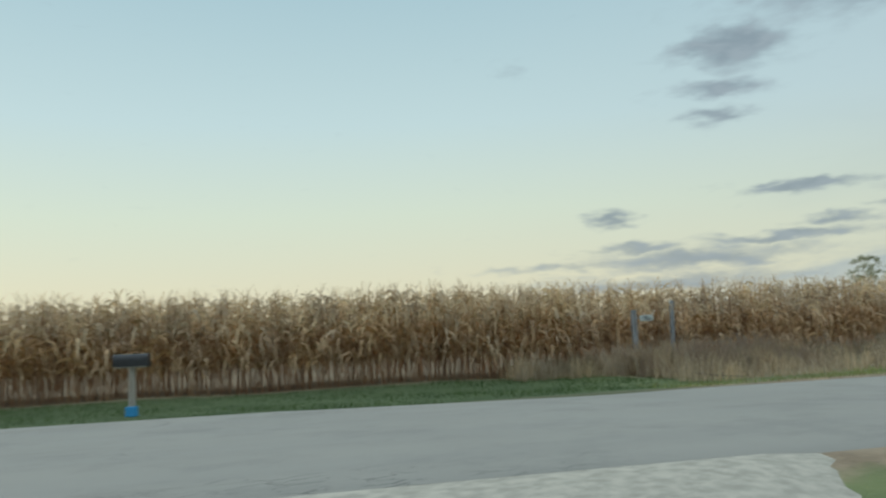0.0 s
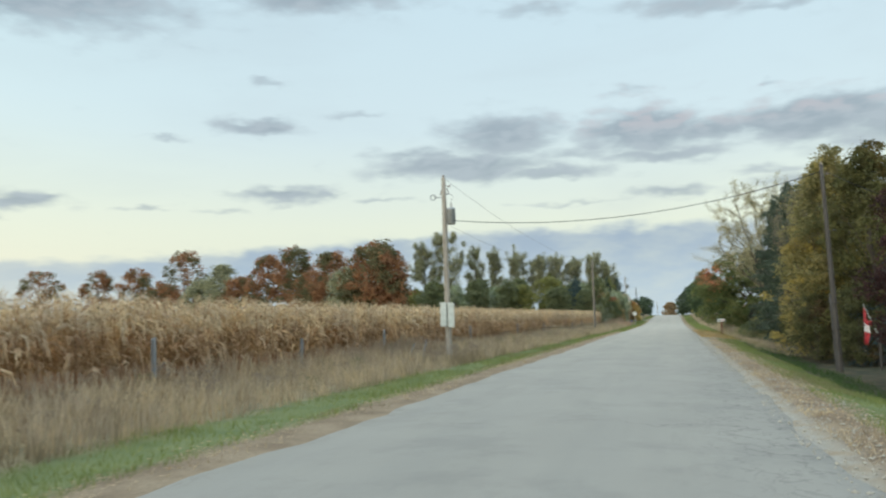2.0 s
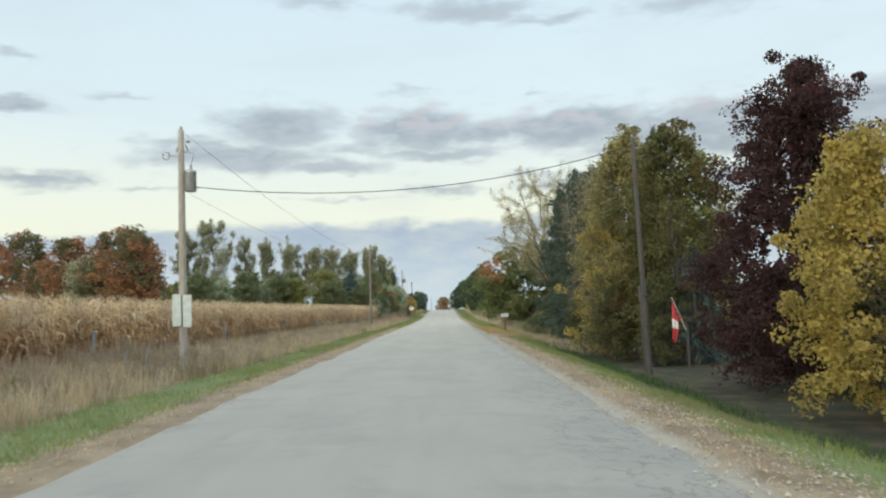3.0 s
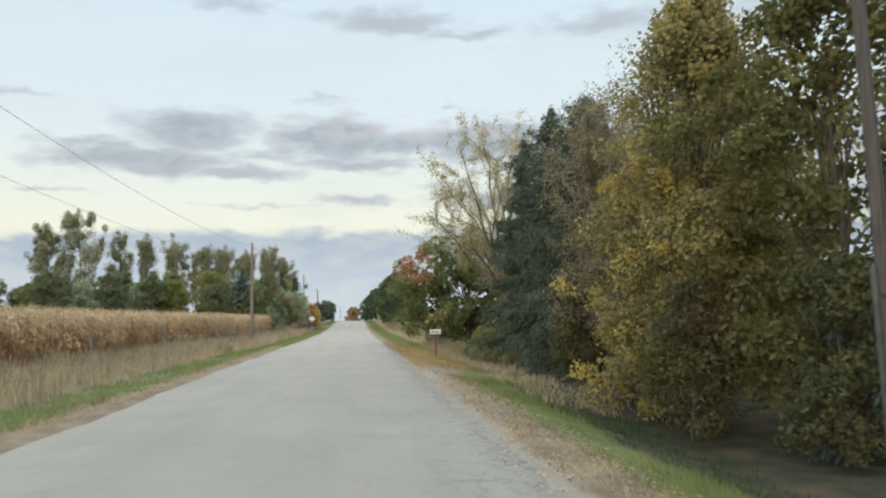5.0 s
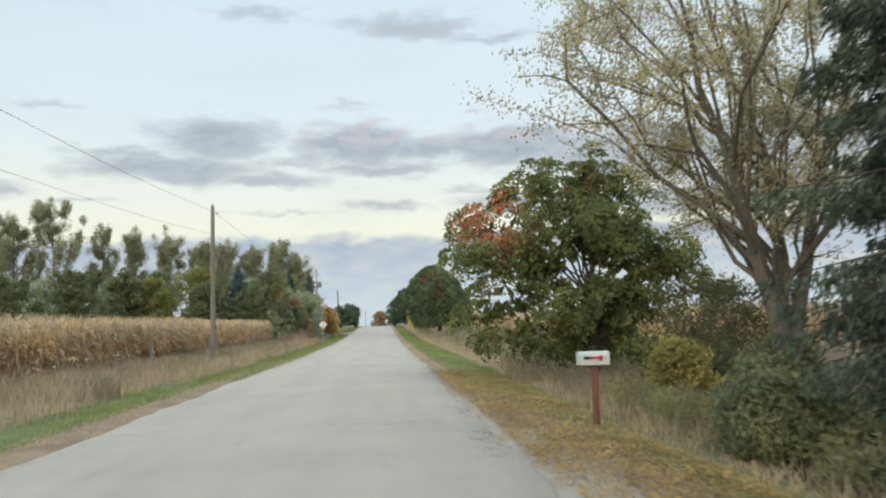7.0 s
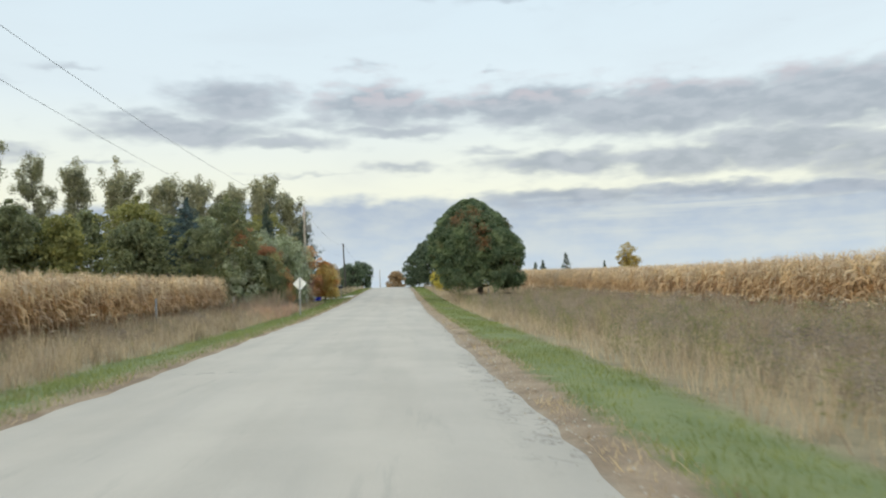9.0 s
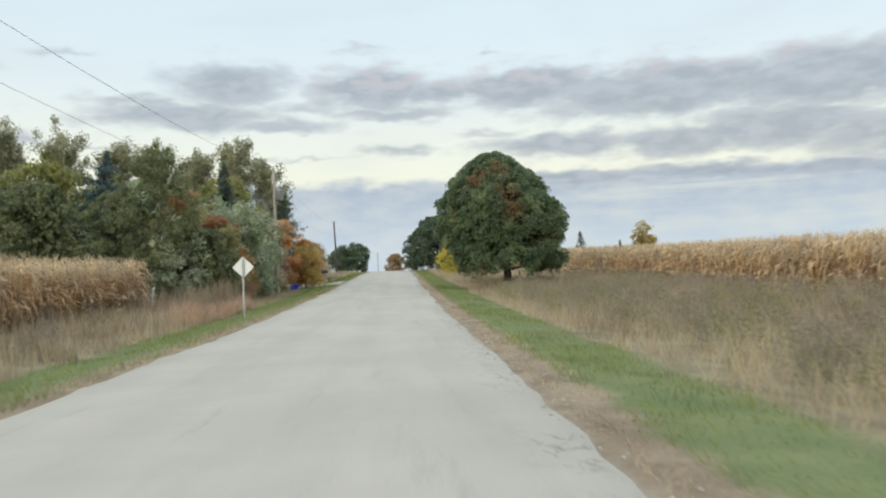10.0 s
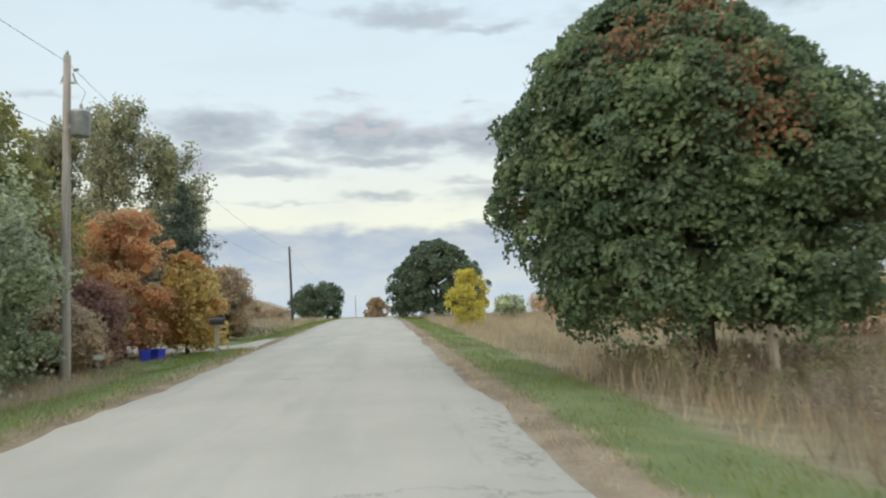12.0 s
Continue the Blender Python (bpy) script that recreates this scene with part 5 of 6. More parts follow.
# wide open-crowned tree with two stems
broad_tree("open_crowned_tree", 80.6, -0.3, 12.6, 5.6, L_WILLOW, "large open tree with sparse pale yellow leaves", ry=5.2, base=3.2, clumps=300, per=10, size=0.075, spread=0.85, trunk_r=0.23, lean=(0.0, 1.2), shape="vase",
           hollow=0.45, limb_count=46, twigs=9, bark=M_BARK_MID, seed=170, fork=0.22, droop=0.6, curve=0.34, lobes=0.4, ragged=0.0, on_twigs=60000, stems=((-0.9, 2.6), (0.9, 0.3), (1.3, -2.9)))
THIN_MAPLE = [(4.65, 5.12, 0.80), (4.92, 3.72, 1.09), (4.62, 1.83, 1.01), (4.73, 1.05, 0.65), (3.28, 4.13, 1.32), (3.50, 5.99, 0.66), (2.67, 6.0, 0.96), (0.90, 6.55, 1.08), (-0.38, 6.3, 1.0), (1.45, 5.14, 1.18), (-0.83, 5.26, 1.19), (-1.44, 4.05, 1.04), (-0.97, 2.57, 1.18), (0.16, 1.36, 1.24), (2.06, 1.77, 1.02), (2.99, 0.86, 0.58), (1.23, 0.74, 0.87), (0.3, 4.3, 1.0), (2.3, 3.1, 0.8), (0.6, 2.6, 0.7), (-2.2, 3.3, 0.7), (-1.6, 1.6, 0.7), (-0.4, 0.5, 0.7), (0.4, 0.45, 0.6), (1.9, 0.6, 0.5)]
broad_tree("maple_tree", 92.2, 0.75, 8.0, 4.0, L_MAPLE_DRY, "green maple with gaps and one reddened limb", clumps=420, per=110, size=0.14, spread=0.55, umbrella=True, ragged=0.0, core=1500, trunk_r=0.2, limb_count=40, twigs=3, seed=172, base=0.4, fork=0.16,
           lobe_list=THIN_MAPLE, turned=((0.3, 3.9, 5.8, 1.3), (-0.9, 3.4, 5.4, 1.2), (0.2, 2.8, 6.4, 0.9), (-0.6, 2.2, 5.0, 0.6)), turned_mat=L_RED)
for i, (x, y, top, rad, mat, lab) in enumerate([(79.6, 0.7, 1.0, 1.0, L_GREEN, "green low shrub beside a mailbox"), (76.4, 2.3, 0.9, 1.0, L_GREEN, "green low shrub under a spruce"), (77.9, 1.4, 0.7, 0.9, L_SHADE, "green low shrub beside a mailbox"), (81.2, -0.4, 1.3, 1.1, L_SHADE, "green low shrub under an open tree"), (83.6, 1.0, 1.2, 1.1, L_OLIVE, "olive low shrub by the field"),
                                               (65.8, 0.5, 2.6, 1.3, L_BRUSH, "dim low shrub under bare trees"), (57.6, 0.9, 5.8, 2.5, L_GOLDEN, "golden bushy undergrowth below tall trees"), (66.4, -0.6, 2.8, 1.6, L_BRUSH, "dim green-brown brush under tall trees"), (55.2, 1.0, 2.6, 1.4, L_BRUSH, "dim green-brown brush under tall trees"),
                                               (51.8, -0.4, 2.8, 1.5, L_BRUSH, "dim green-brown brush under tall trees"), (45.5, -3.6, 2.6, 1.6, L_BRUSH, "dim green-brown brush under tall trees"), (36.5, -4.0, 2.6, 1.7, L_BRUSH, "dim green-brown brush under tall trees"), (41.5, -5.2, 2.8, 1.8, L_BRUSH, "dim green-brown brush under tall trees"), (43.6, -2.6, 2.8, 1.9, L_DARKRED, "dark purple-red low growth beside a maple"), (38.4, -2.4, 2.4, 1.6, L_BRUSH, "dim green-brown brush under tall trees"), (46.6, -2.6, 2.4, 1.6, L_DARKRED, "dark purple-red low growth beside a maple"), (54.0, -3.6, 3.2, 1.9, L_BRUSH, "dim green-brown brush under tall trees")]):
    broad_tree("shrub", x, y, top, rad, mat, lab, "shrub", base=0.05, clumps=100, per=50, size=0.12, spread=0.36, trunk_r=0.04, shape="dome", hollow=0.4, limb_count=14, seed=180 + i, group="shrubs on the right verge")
for i, (x, y, top, rad) in enumerate([(86.2, -0.8, 3.0, 1.7), (88.2, -2.4, 3.0, 1.6)]):
    broad_tree("twiggy_shrub", x, y, top, rad, L_BRUSH, "twiggy brown brush under an open tree", "shrub", base=0.2, clumps=90, per=50, size=0.1, spread=0.5, trunk_r=0.05, shape="dome", hollow=0.3, limb_count=30, twigs=5, bark=M_BARK_PALE, seed=230 + i, group="shrubs on the right verge", fork=0.05)
# the dense round maple alone by the corn
broad_tree("maple_tree", 169.6, 0.6, 9.2, 4.65, L_MAPLE, "large dense round green maple with rusty patches", base=0.95, clumps=760, per=130, size=0.15, spread=0.58, skirt=0.72, crest=(2.0, 0.85), umbrella=True, ragged=0.0, scatter=0.45, trunk_r=0.3, shape="dome", hollow=0.86,
           limb_count=46, seed=190, lobes=0.09, droop=0.75, lean=(0, 0.95), core=9000, turned=((-2.4, 2.4, 7.6, 0.95), (-3.2, 0.5, 6.2, 1.0), (-3.8, 0.1, 5.1, 0.7), (-2.6, 0.8, 8.2, 0.8), (-3.4, 1.0, 5.4, 0.5)), turned_mat=L_RUST)
broad_tree("maple_tree", 236, 2.2, 9.4, 5.3, L_MAPLE_FAR, "dark green round maple near the crest", base=0.3, clumps=420, per=40, size=0.32, spread=0.75, skirt=0.8, umbrella=True, trunk_r=0.3, shape="egg", hollow=0.75, seed=191, lobes=0.04, core=2500)
broad_tree("yellow_shrub_tree", 203.5, 2.5, 4.6, 1.6, L_LEMON, "small bright yellow upright tree", base=0.05, clumps=70, per=80, size=0.16, spread=0.42, trunk_r=0.06, shape="dome", hollow=0.4, seed=192)
broad_tree("shrub", 226, -4, 3.2, 1.7, L_SILVER, "pale yellow-green shrub by the field", "shrub", base=0.3, clumps=60, per=60, size=0.3, spread=0.7, trunk_r=0.06, shape="dome", seed=193)

# ---------------------------------------------------------------- poles and wires
def insulator(h=0.16):
    return lathe([(0.02, 0), (0.05, 0.02), (0.03, 0.05), (0.055, 0.08), (0.03, 0.11), (0.05, 0.13), (0.015, h)], 10)


def utility_pole(x, y, top, mat, label, lean=(0.0, 0.0), can=None, bracket=False, boards=False, fat=1.0, girth=1.0, conduit=False):
    """A round tapered pole with its fittings. can: the side of its transformer."""
    gz = float(ground_z(x, y))
    p = thing("utility_pole", x, y, gz, 0, label, "pole", "utility poles")
    h = top - gz
    at = lambda z: (lean[0] * z / h, lean[1] * z / h, z)
    part("shaft", tube_mesh("shaft", [[(at(z), (0.155 - 0.055 * max(z, 0) / h) * girth) for z in np.linspace(-0.4, h, 9)]], mat, 12), None, p)
    part("insulator", moved(insulator(), Matrix.Translation(at(h - 0.02))), M_CERAMIC, p)
    side = part("insulator", moved(insulator(), Matrix.Translation((lean[0] + 0.1, lean[1] - 0.14, h - 0.42)) @ pose(0, 0, 0, 75, 0, 0)), M_CERAMIC, p)
    if conduit:
        part("conduit", tube_mesh("conduit", [[((lean[0] * z / h + 0.02, lean[1] * z / h + 0.17 * girth, z), 0.045) for z in np.linspace(-0.3, 3.4, 5)]], M_DULL_IRON, 8), None, p, "dull dark cable conduit")
        for z in (0.8, 1.9, 3.0):
            part("strap", lathe([(0.2 * girth, z), (0.2 * girth, z + 0.04)], 12), M_DULL_IRON, p)
    if can is not None:
        c = Vector((lean[0] * 0.78 + can[0], lean[1] * 0.78 + can[1], h * 0.78))
        body = part("transformer", moved(lathe([(0.17 * fat, 0), (0.2 * fat, 0.03), (0.2 * fat, 0.68), (0.21 * fat, 0.7), (0.19 * fat, 0.76), (0.06, 0.8)], 16), Matrix.Translation(c - Vector((0, 0, 0.35)))), M_STEEL, p, "grey steel transformer can")
        part("bushing", moved(insulator(0.22), Matrix.Translation(c + Vector((0.05, 0, 0.43)))), M_CERAMIC, body)
        for k in (-1, 1):
            part("cutout", moved(lathe([(0.02, 0), (0.035, 0.05), (0.02, 0.1), (0.035, 0.15), (0.02, 0.2), (0.03, 0.26)], 8), Matrix.Translation(Vector(at(h - 0.75)) + Vector((0.12, 0.2 * k, 0.0))) @ pose(0, 0, 0, 18 * k, 0, 0)), M_CERAMIC, p, "brown glazed cut-out")
        part("arm", box(0.05, 0.5, 0.05, (lean[0] * (h - 0.8) / h + 0.12, lean[1] * (h - 0.8) / h, h - 0.8), 0.006), M_STEEL, p)
        part("lead", tube_mesh("lead", [[(tuple(Vector(at(h - 0.75)) + Vector((0.12, -0.2, 0))), 0.008), (tuple(c + Vector((0.1, -0.1, 1.0))), 0.008), (tuple(c + Vector((0.05, 0, 0.62))), 0.008)]], M_WIRE, 5), None, p)
        part("clamp", box(0.06, 0.28, 0.08, tuple(c * 0.55 + Vector(at(h * 0.78)) * 0.45 - Vector((0, 0, 0.1)))), M_STEEL, p)
    if bracket:
        arm = tube_mesh("bracket", [[(at(h - 0.95), 0.02), ((lean[0] - 0.1, lean[1] + 0.35, h - 0.92), 0.018), ((lean[0] - 0.1, lean[1] + 0.45, h - 0.95), 0.015)]], M_STEEL, 6)
        part("bracket", arm, None, p)
        ring = [((lean[0] - 0.1, lean[1] + 0.5 + 0.13 * math.cos(a), h - 0.92 + 0.13 * math.sin(a)), 0.026) for a in np.linspace(0, 6.2, 14)]
        part("coil", tube_mesh("coil", [ring], M_STEEL, 6), None, p, "coiled grey cable ring")
    if boards:
        for dx, dy, z0, hh in ((-0.2, 0.16, 1.55, 1.1), (-0.2, -0.2, 1.5, 1.12)):
            part("board", box(0.03, 0.30, hh, (dx, dy, z0), 0.006), M_WHITE, p, "white weathered board")
    return p


POLE_Y = 17.3
utility_pole(45.0, 18.0, 8.3, M_POLE, "weathered grey utility pole with transformer and boards", (0.25, 0.1), (0.06, -0.3), True, True)
utility_pole(108.7, POLE_Y, 8.5, M_POLE_MID, "plain weathered brown-grey utility pole beside corn", (0.0, 0.0))
utility_pole(174.8, 17.05, 9.5, M_POLE, "weathered grey utility pole with transformer", (0.0, 0.0), (-0.05, -0.4), fat=1.35)
utility_pole(238.5, 17.5, 9.4, M_POLE_DARK, "plain dark weathered utility pole near the crest", (-0.1, 0.25))
utility_pole(302, 17.4, 8.2, M_POLE, "plain weathered grey utility pole beyond the crest")
utility_pole(366, 14.5, 7.2, M_POLE, "plain weathered grey utility pole beyond the crest")
utility_pole(431, 8.8, 7.4, M_POLE, "plain weathered grey utility pole beyond the crest")
utility_pole(47.9, 1.25, 8.05, M_POLE_DARK, "dark weathered utility pole among trees", (0.2, 0.15), girth=0.8, conduit=True)


def wire(name, spans, sag, rad, label):
    paths = []
    for a, b in spans:
        a, b = Vector(a), Vector(b)
        paths.append([(tuple(a.lerp(b, s) - Vector((0, 0, sag * 4 * s * (1 - s)))), rad) for s in np.linspace(0, 1, 25)])
    return tagged(new(name, tube_mesh(name, paths, M_WIRE, 5)), label, "wire")


wire("overhead_wire", [((45.25, 18.05, 8.25), (108.7, 17.2, 8.2)), ((108.7, 17.2, 8.2), (174.8, 17.05, 9.3)), ((174.8, 17.05, 9.3), (238.4, 17.7, 9.2)), ((238.4, 17.7, 9.2), (302, 17.4, 8.1)), ((302, 17.4, 8.1), (366, 14.5, 7.1))], 0.9, 0.007, "thin dark upper line between utility poles")
wire("overhead_wire", [((45.2, 17.8, 6.0), (108.7, 17.1, 6.9)), ((108.7, 17.1, 6.9), (174.8, 17.0, 7.2)), ((174.8, 17.0, 7.2), (238.4, 17.5, 7.4))], 0.8, 0.0055, "thin dark lower line between utility poles")
wire("service_cable", [((45.2, 17.7, 6.25), (48.05, 1.45, 7.75))], 0.85, 0.016, "thick dark service cable across the road")
wire("service_cable", [((48.05, 1.3, 7.75), (62, -14, 4.4))], 0.5, 0.015, "dark service cable to a house among trees")

# ---------------------------------------------------------------- fence posts, sign, mailboxes
def fence_post(x, y, h, label, mat=None, w=0.12, lean=(0, 0)):
    p = thing("fence_post", x, y, None, random.uniform(-20, 20), label, "post", "field fence")
    bm = box(w, w * 0.9, h + 0.3, (0, 0, -0.3), 0.014, (lean[0], lean[1], 0))
    for v in bm.verts:
        if v.co.z > h * 0.9:
            v.co.x *= 0.86
            v.co.z += 0.03 * math.sin(v.co.x * 40)
    part("post", bm, mat or M_POST, p)
    return p


for x, y, h in ((11.9, 21.3, 1.9), (28.0, 21.35, 1.4), (45.4, 21.3, 1.25), (36.6, 21.3, 1.15), (62, 21.2, 1.25), (78.5, 21.1, 1.2), (92, 21.0, 1.2), (105.7, 19.7, 1.1), (121, 20.2, 1.2), (136.7, 19.9, 1.4)):
    fence_post(x, y, h, "grey weathered square wooden fence post", lean=(random.uniform(-3, 3), random.uniform(-3, 3)))
fence_post(153.0, 19.6, 1.25, "short pale fence post at the corn's end", M_WHITE, 0.1, (4, 6))
for x, y, tilt in ((41.0, 18.9, 24), (43.2, 18.8, 12)):
    fence_post(x, y, 1.0, "thin grey leaning stake in tall weeds", M_POST, 0.055, (tilt, tilt * 0.4))
fence_post(167.2, 0.2, 1.35, "grey weathered wooden post under a maple", M_POLE, 0.16, (-2, 1))


def field_marker():
    """Post with a small white plate on a side arm."""
    p = thing("marker_post", 10.7, 21.2, None, 0, "grey post with a small white plate", "post")
    part("post", box(0.14, 0.12, 1.95, (0, 0, -0.3), 0.012), M_POST, p)
    plate = part("plate", box(0.42, 0.02, 0.17, (0.36, -0.08, 1.32), 0.004), M_WHITE, p, "small white plate with dark marks")
    part("mark", box(0.16, 0.006, 0.03, (0.33, -0.096, 1.42)), M_BLACK, plate)
    part("mark", box(0.2, 0.006, 0.025, (0.38, -0.096, 1.36)), M_BLACK, plate)
    part("arm", box(0.3, 0.025, 0.025, (0.15, -0.06, 1.4)), M_STEEL, p)


field_marker()


def warning_sign():
    """A diamond plate seen from behind, on a post."""
    p = thing("warning_sign", 147.3, 14.25, None, 0, "diamond road sign seen from its bare aluminium back", "sign")
    plate = part("plate", moved(box(0.012, 0.61, 0.61, (0, 0, -0.305), 0.03), Matrix.Translation((0.07, 0, 1.98)) @ pose(0, 0, 0, 45, 0, 0)), M_ALU, p)
    part("face", moved(box(0.004, 0.59, 0.59, (0, 0, -0.295), 0.001), Matrix.Translation((0.08, 0, 1.98)) @ pose(0, 0, 0, 45, 0, 0)), M_YELLOW, plate, "yellow front face")
    part("post", box(0.06, 0.065, 2.65, (0, 0, -0.3), 0.008), M_STEEL, p, "narrow grey steel post")
    for z in (1.75, 2.2):
        part("bolt", moved(lathe([(0.016, 0), (0.016, 0.02), (0.006, 0.024)], 8), Matrix.Translation((-0.03, 0, z)) @ pose(0, 0, 0, 0, -90, 0)), M_STEEL, p)


warning_sign()


def mailbox(x, y, turn, box_mat, post_mat, label, h=1.02, length=0.5, flag=True, skirt=False, lean=0.0):
    """Round-topped rural mailbox on a post, its door towards the road."""
    p = thing("mailbox", x, y, None, turn, label, "mailbox")
    part("post", box(0.11, 0.11, h + 0.3, (0, 0, -0.3), 0.01, (0, lean, 0)), post_mat, p)
    off = math.tan(radians(lean)) * h
    part("platform", box(0.2, length * 0.9, 0.025, (off, 0, h), 0.004), post_mat, p)
    bm = bmesh.new()
    w, hh, n = 0.115, 0.13, 9
    prof = [(-w, 0), (w, 0)] + [(w * math.cos(a), hh + w * math.sin(a)) for a in np.linspace(0, math.pi, n)]
    a = [bm.verts.new((px + off, -length / 2, pz + h + 0.027)) for px, pz in prof]
    b = [bm.verts.new((px + off, length / 2, pz + h + 0.027)) for px, pz in prof]
    for i in range(len(prof)):
        bm.faces.new((a[i], a[(i + 1) % len(prof)], b[(i + 1) % len(prof)], b[i]))
    bm.faces.new(a[::-1])
    bm.faces.new(b)
    body = part("body", bm, box_mat, p)
    door = moved(lathe([(0.118, 0), (0.118, 0.02), (0.1, 0.026)], 18), Matrix.Translation((off, length / 2, h + 0.155)) @ pose(0, 0, 0, -90, 0, 0))
    for v in door.verts:
        if v.co.z < h + 0.155:
            v.co.z = h + 0.03 if v.co.z < h + 0.1 else v.co.z
    lid = part("door", door, box_mat, body)
    part("handle", box(0.05, 0.03, 0.02, (off, length / 2 + 0.035, h + 0.24), 0.004), M_STEEL, lid)
    if flag:
        fl = part("flag", box(0.012, 0.2, 0.035, (off - w - 0.012, 0.0, h + 0.14), 0.003), M_RED, body, "red signal flag")
        part("flag_tip", box(0.012, 0.06, 0.09, (off - w - 0.013, -0.1, h + 0.1), 0.003), M_RED, fl)
        part("marking", box(0.006, 0.16, 0.05, (off - w - 0.004, 0.13, h + 0.13)), M_BLACK, body, "dark unreadable marking")
    if skirt:
        part("post_wrap", box(0.2, 0.2, 0.2, (0.0, 0, 0.0), 0.02), M_SKYBLUE, p, "bright blue wrap round the post foot")
    return p


mailbox(-2.3, 16.95, 80, M_BLACK, M_POLE, "black mailbox on a pale post with blue foot", 0.95, 0.66, False, True, 2)
M_BROWN_POST = wood_material("brown_post", (0.10, 0.045, 0.03), (0.24, 0.11, 0.07))
mailbox(78.8, 4.35, 0, M_WHITE, M_BROWN_POST, "white mailbox with red flag on brown post", 1.07, 0.54, True, False, 1)
mailbox(181.5, 14.2, 180, M_BLACK, M_POLE, "dark green-black mailbox on a pale wooden post", 1.1, 0.5, False)


def recycling_bin(x, y, turn, label):
    """Open box with a rim and hand slots, tapering down."""
    p = thing("recycling_bin", x, y, None, turn, label, "bin", "blue bins by the driveway")
    bm = bmesh.new()
    rings = []
    for sx, sy, z in ((0.22, 0.15, 0.0), (0.27, 0.19, 0.36), (0.30, 0.22, 0.36), (0.30, 0.22, 0.40), (0.27, 0.19, 0.40), (0.215, 0.145, 0.03)):
        rings.append([bm.verts.new((sx * a, sy * b, z)) for a, b in ((-1, -1), (1, -1), (1, 1), (-1, 1))])
    for lo, hi in zip(rings, rings[1:]):
        for j in range(4):
            bm.faces.new((lo[j], lo[(j + 1) % 4], hi[(j + 1) % 4], hi[j]))
    bm.faces.new(rings[0][::-1])
    bm.faces.new(rings[-1])
    part("tub", bm, M_BLUE, p)
    part("label_plate", box(0.16, 0.006, 0.09, (0, -0.185, 0.16), 0, (-7, 0, 0)), M_WHITE, p, "pale worn emblem")


recycling_bin(182.3, 17.0, 20, "blue plastic recycling bin on the grass")
recycling_bin(183.0, 16.75, 60, "blue plastic recycling bin on the grass")
def storage_bin(x, y, turn):
    """A square yellow tub with a folded rim."""
    p = thing("storage_bin", x, y, None, turn, "faded yellow storage tub under roadside trees", "bin")
    bm = bmesh.new()
    rings = []
    for s, z in ((0.24, 0.0), (0.29, 0.5), (0.32, 0.5), (0.32, 0.55), (0.28, 0.55), (0.235, 0.04)):
        rings.append([bm.verts.new((s * a, s * b, z)) for a, b in ((-1, -1), (1, -1), (1, 1), (-1, 1))])
    for lo, hi in zip(rings, rings[1:]):
        for j in range(4):
            bm.faces.new((lo[j], lo[(j + 1) % 4], hi[(j + 1) % 4], hi[j]))
    bm.faces.new(rings[0][::-1])
    bm.faces.new(rings[-1])
    part("tub", bm, M_YELLOW, p)
    for side in (-1, 1):
        part("handle", box(0.2, 0.03, 0.05, (0, side * 0.3, 0.38), 0.008), M_YELLOW, p)


storage_bin(64.5, -1.2, 25)
marker = thing("marker_stake", 175.3, 16.3, None, 0, "thin stake with a small pale plate", "marker")
part("stake", box(0.03, 0.03, 0.95, (0, 0, -0.25), 0.003), M_STEEL, marker)
part("plate", box(0.012, 0.3, 0.13, (-0.02, 0, 0.52), 0.003), M_WHITE, marker)


def flag_on_pole():
    """A hanging red and white flag on a slanting staff."""
    p = thing("flag", 49.0, -0.05, None, 0, "red and white flag hanging from a slanting staff", "flag")
    g = -p.location.z
    part("stand", box(0.09, 0.09, 0.85 + g, (0.0, -0.55, -0.2), 0.01), M_POLE_DARK, p)
    part("staff", tube_mesh("staff", [[((0, -0.52, 0.45 + g), 0.016), ((0, -0.25, 1.15 + g), 0.014), ((0, 0.0, 1.8 + g), 0.012)]], M_WHITE, 8), None, p)
    for name, z0, z1, mat in (("upper_band", 0.0, 0.44, M_FLAG_RED), ("middle_band", 0.44, 0.66, M_FLAG_WHITE), ("lower_band", 0.66, 1.0, M_FLAG_RED)):
        us, vs = np.linspace(0, 1, 12), np.linspace(z0, z1, 9)
        U, V = np.meshgrid(us, vs, indexing="ij")
        wide = 0.06 + 0.16 * np.sin(np.clip(V, 0, 1) * 2.6) ** 0.8
        Y = -0.02 - U * wide + 0.08 * V
        X = 0.05 * np.sin(U * 9 + V * 4) * (0.3 + V) + 0.03 * np.sin(V * 7)
        Z = 1.72 + g - V * 1.7 - U * 0.25 * (1 - V)
        v = np.stack([X, Y, Z], -1).reshape(-1, 3)
        i, j = np.meshgrid(np.arange(11), np.arange(8), indexing="ij")
        a = (i * 9 + j).ravel()
        ob = part(name, fast_mesh(name, v, np.stack([a, a + 1, a + 10, a + 9], 1), [mat], shade=True), None, p, "white cloth" if mat is M_FLAG_WHITE else "red cloth")
        ob.modifiers.new("thickness", "SOLIDIFY").thickness = 0.004
    part("emblem", box(0.02, 0.14, 0.2, (-0.06, -0.22, 0.86 + g), 0.006, (8, 0, 25)), M_FLAG_RED, p, "red leaf-like emblem in the folds")


flag_on_pole()

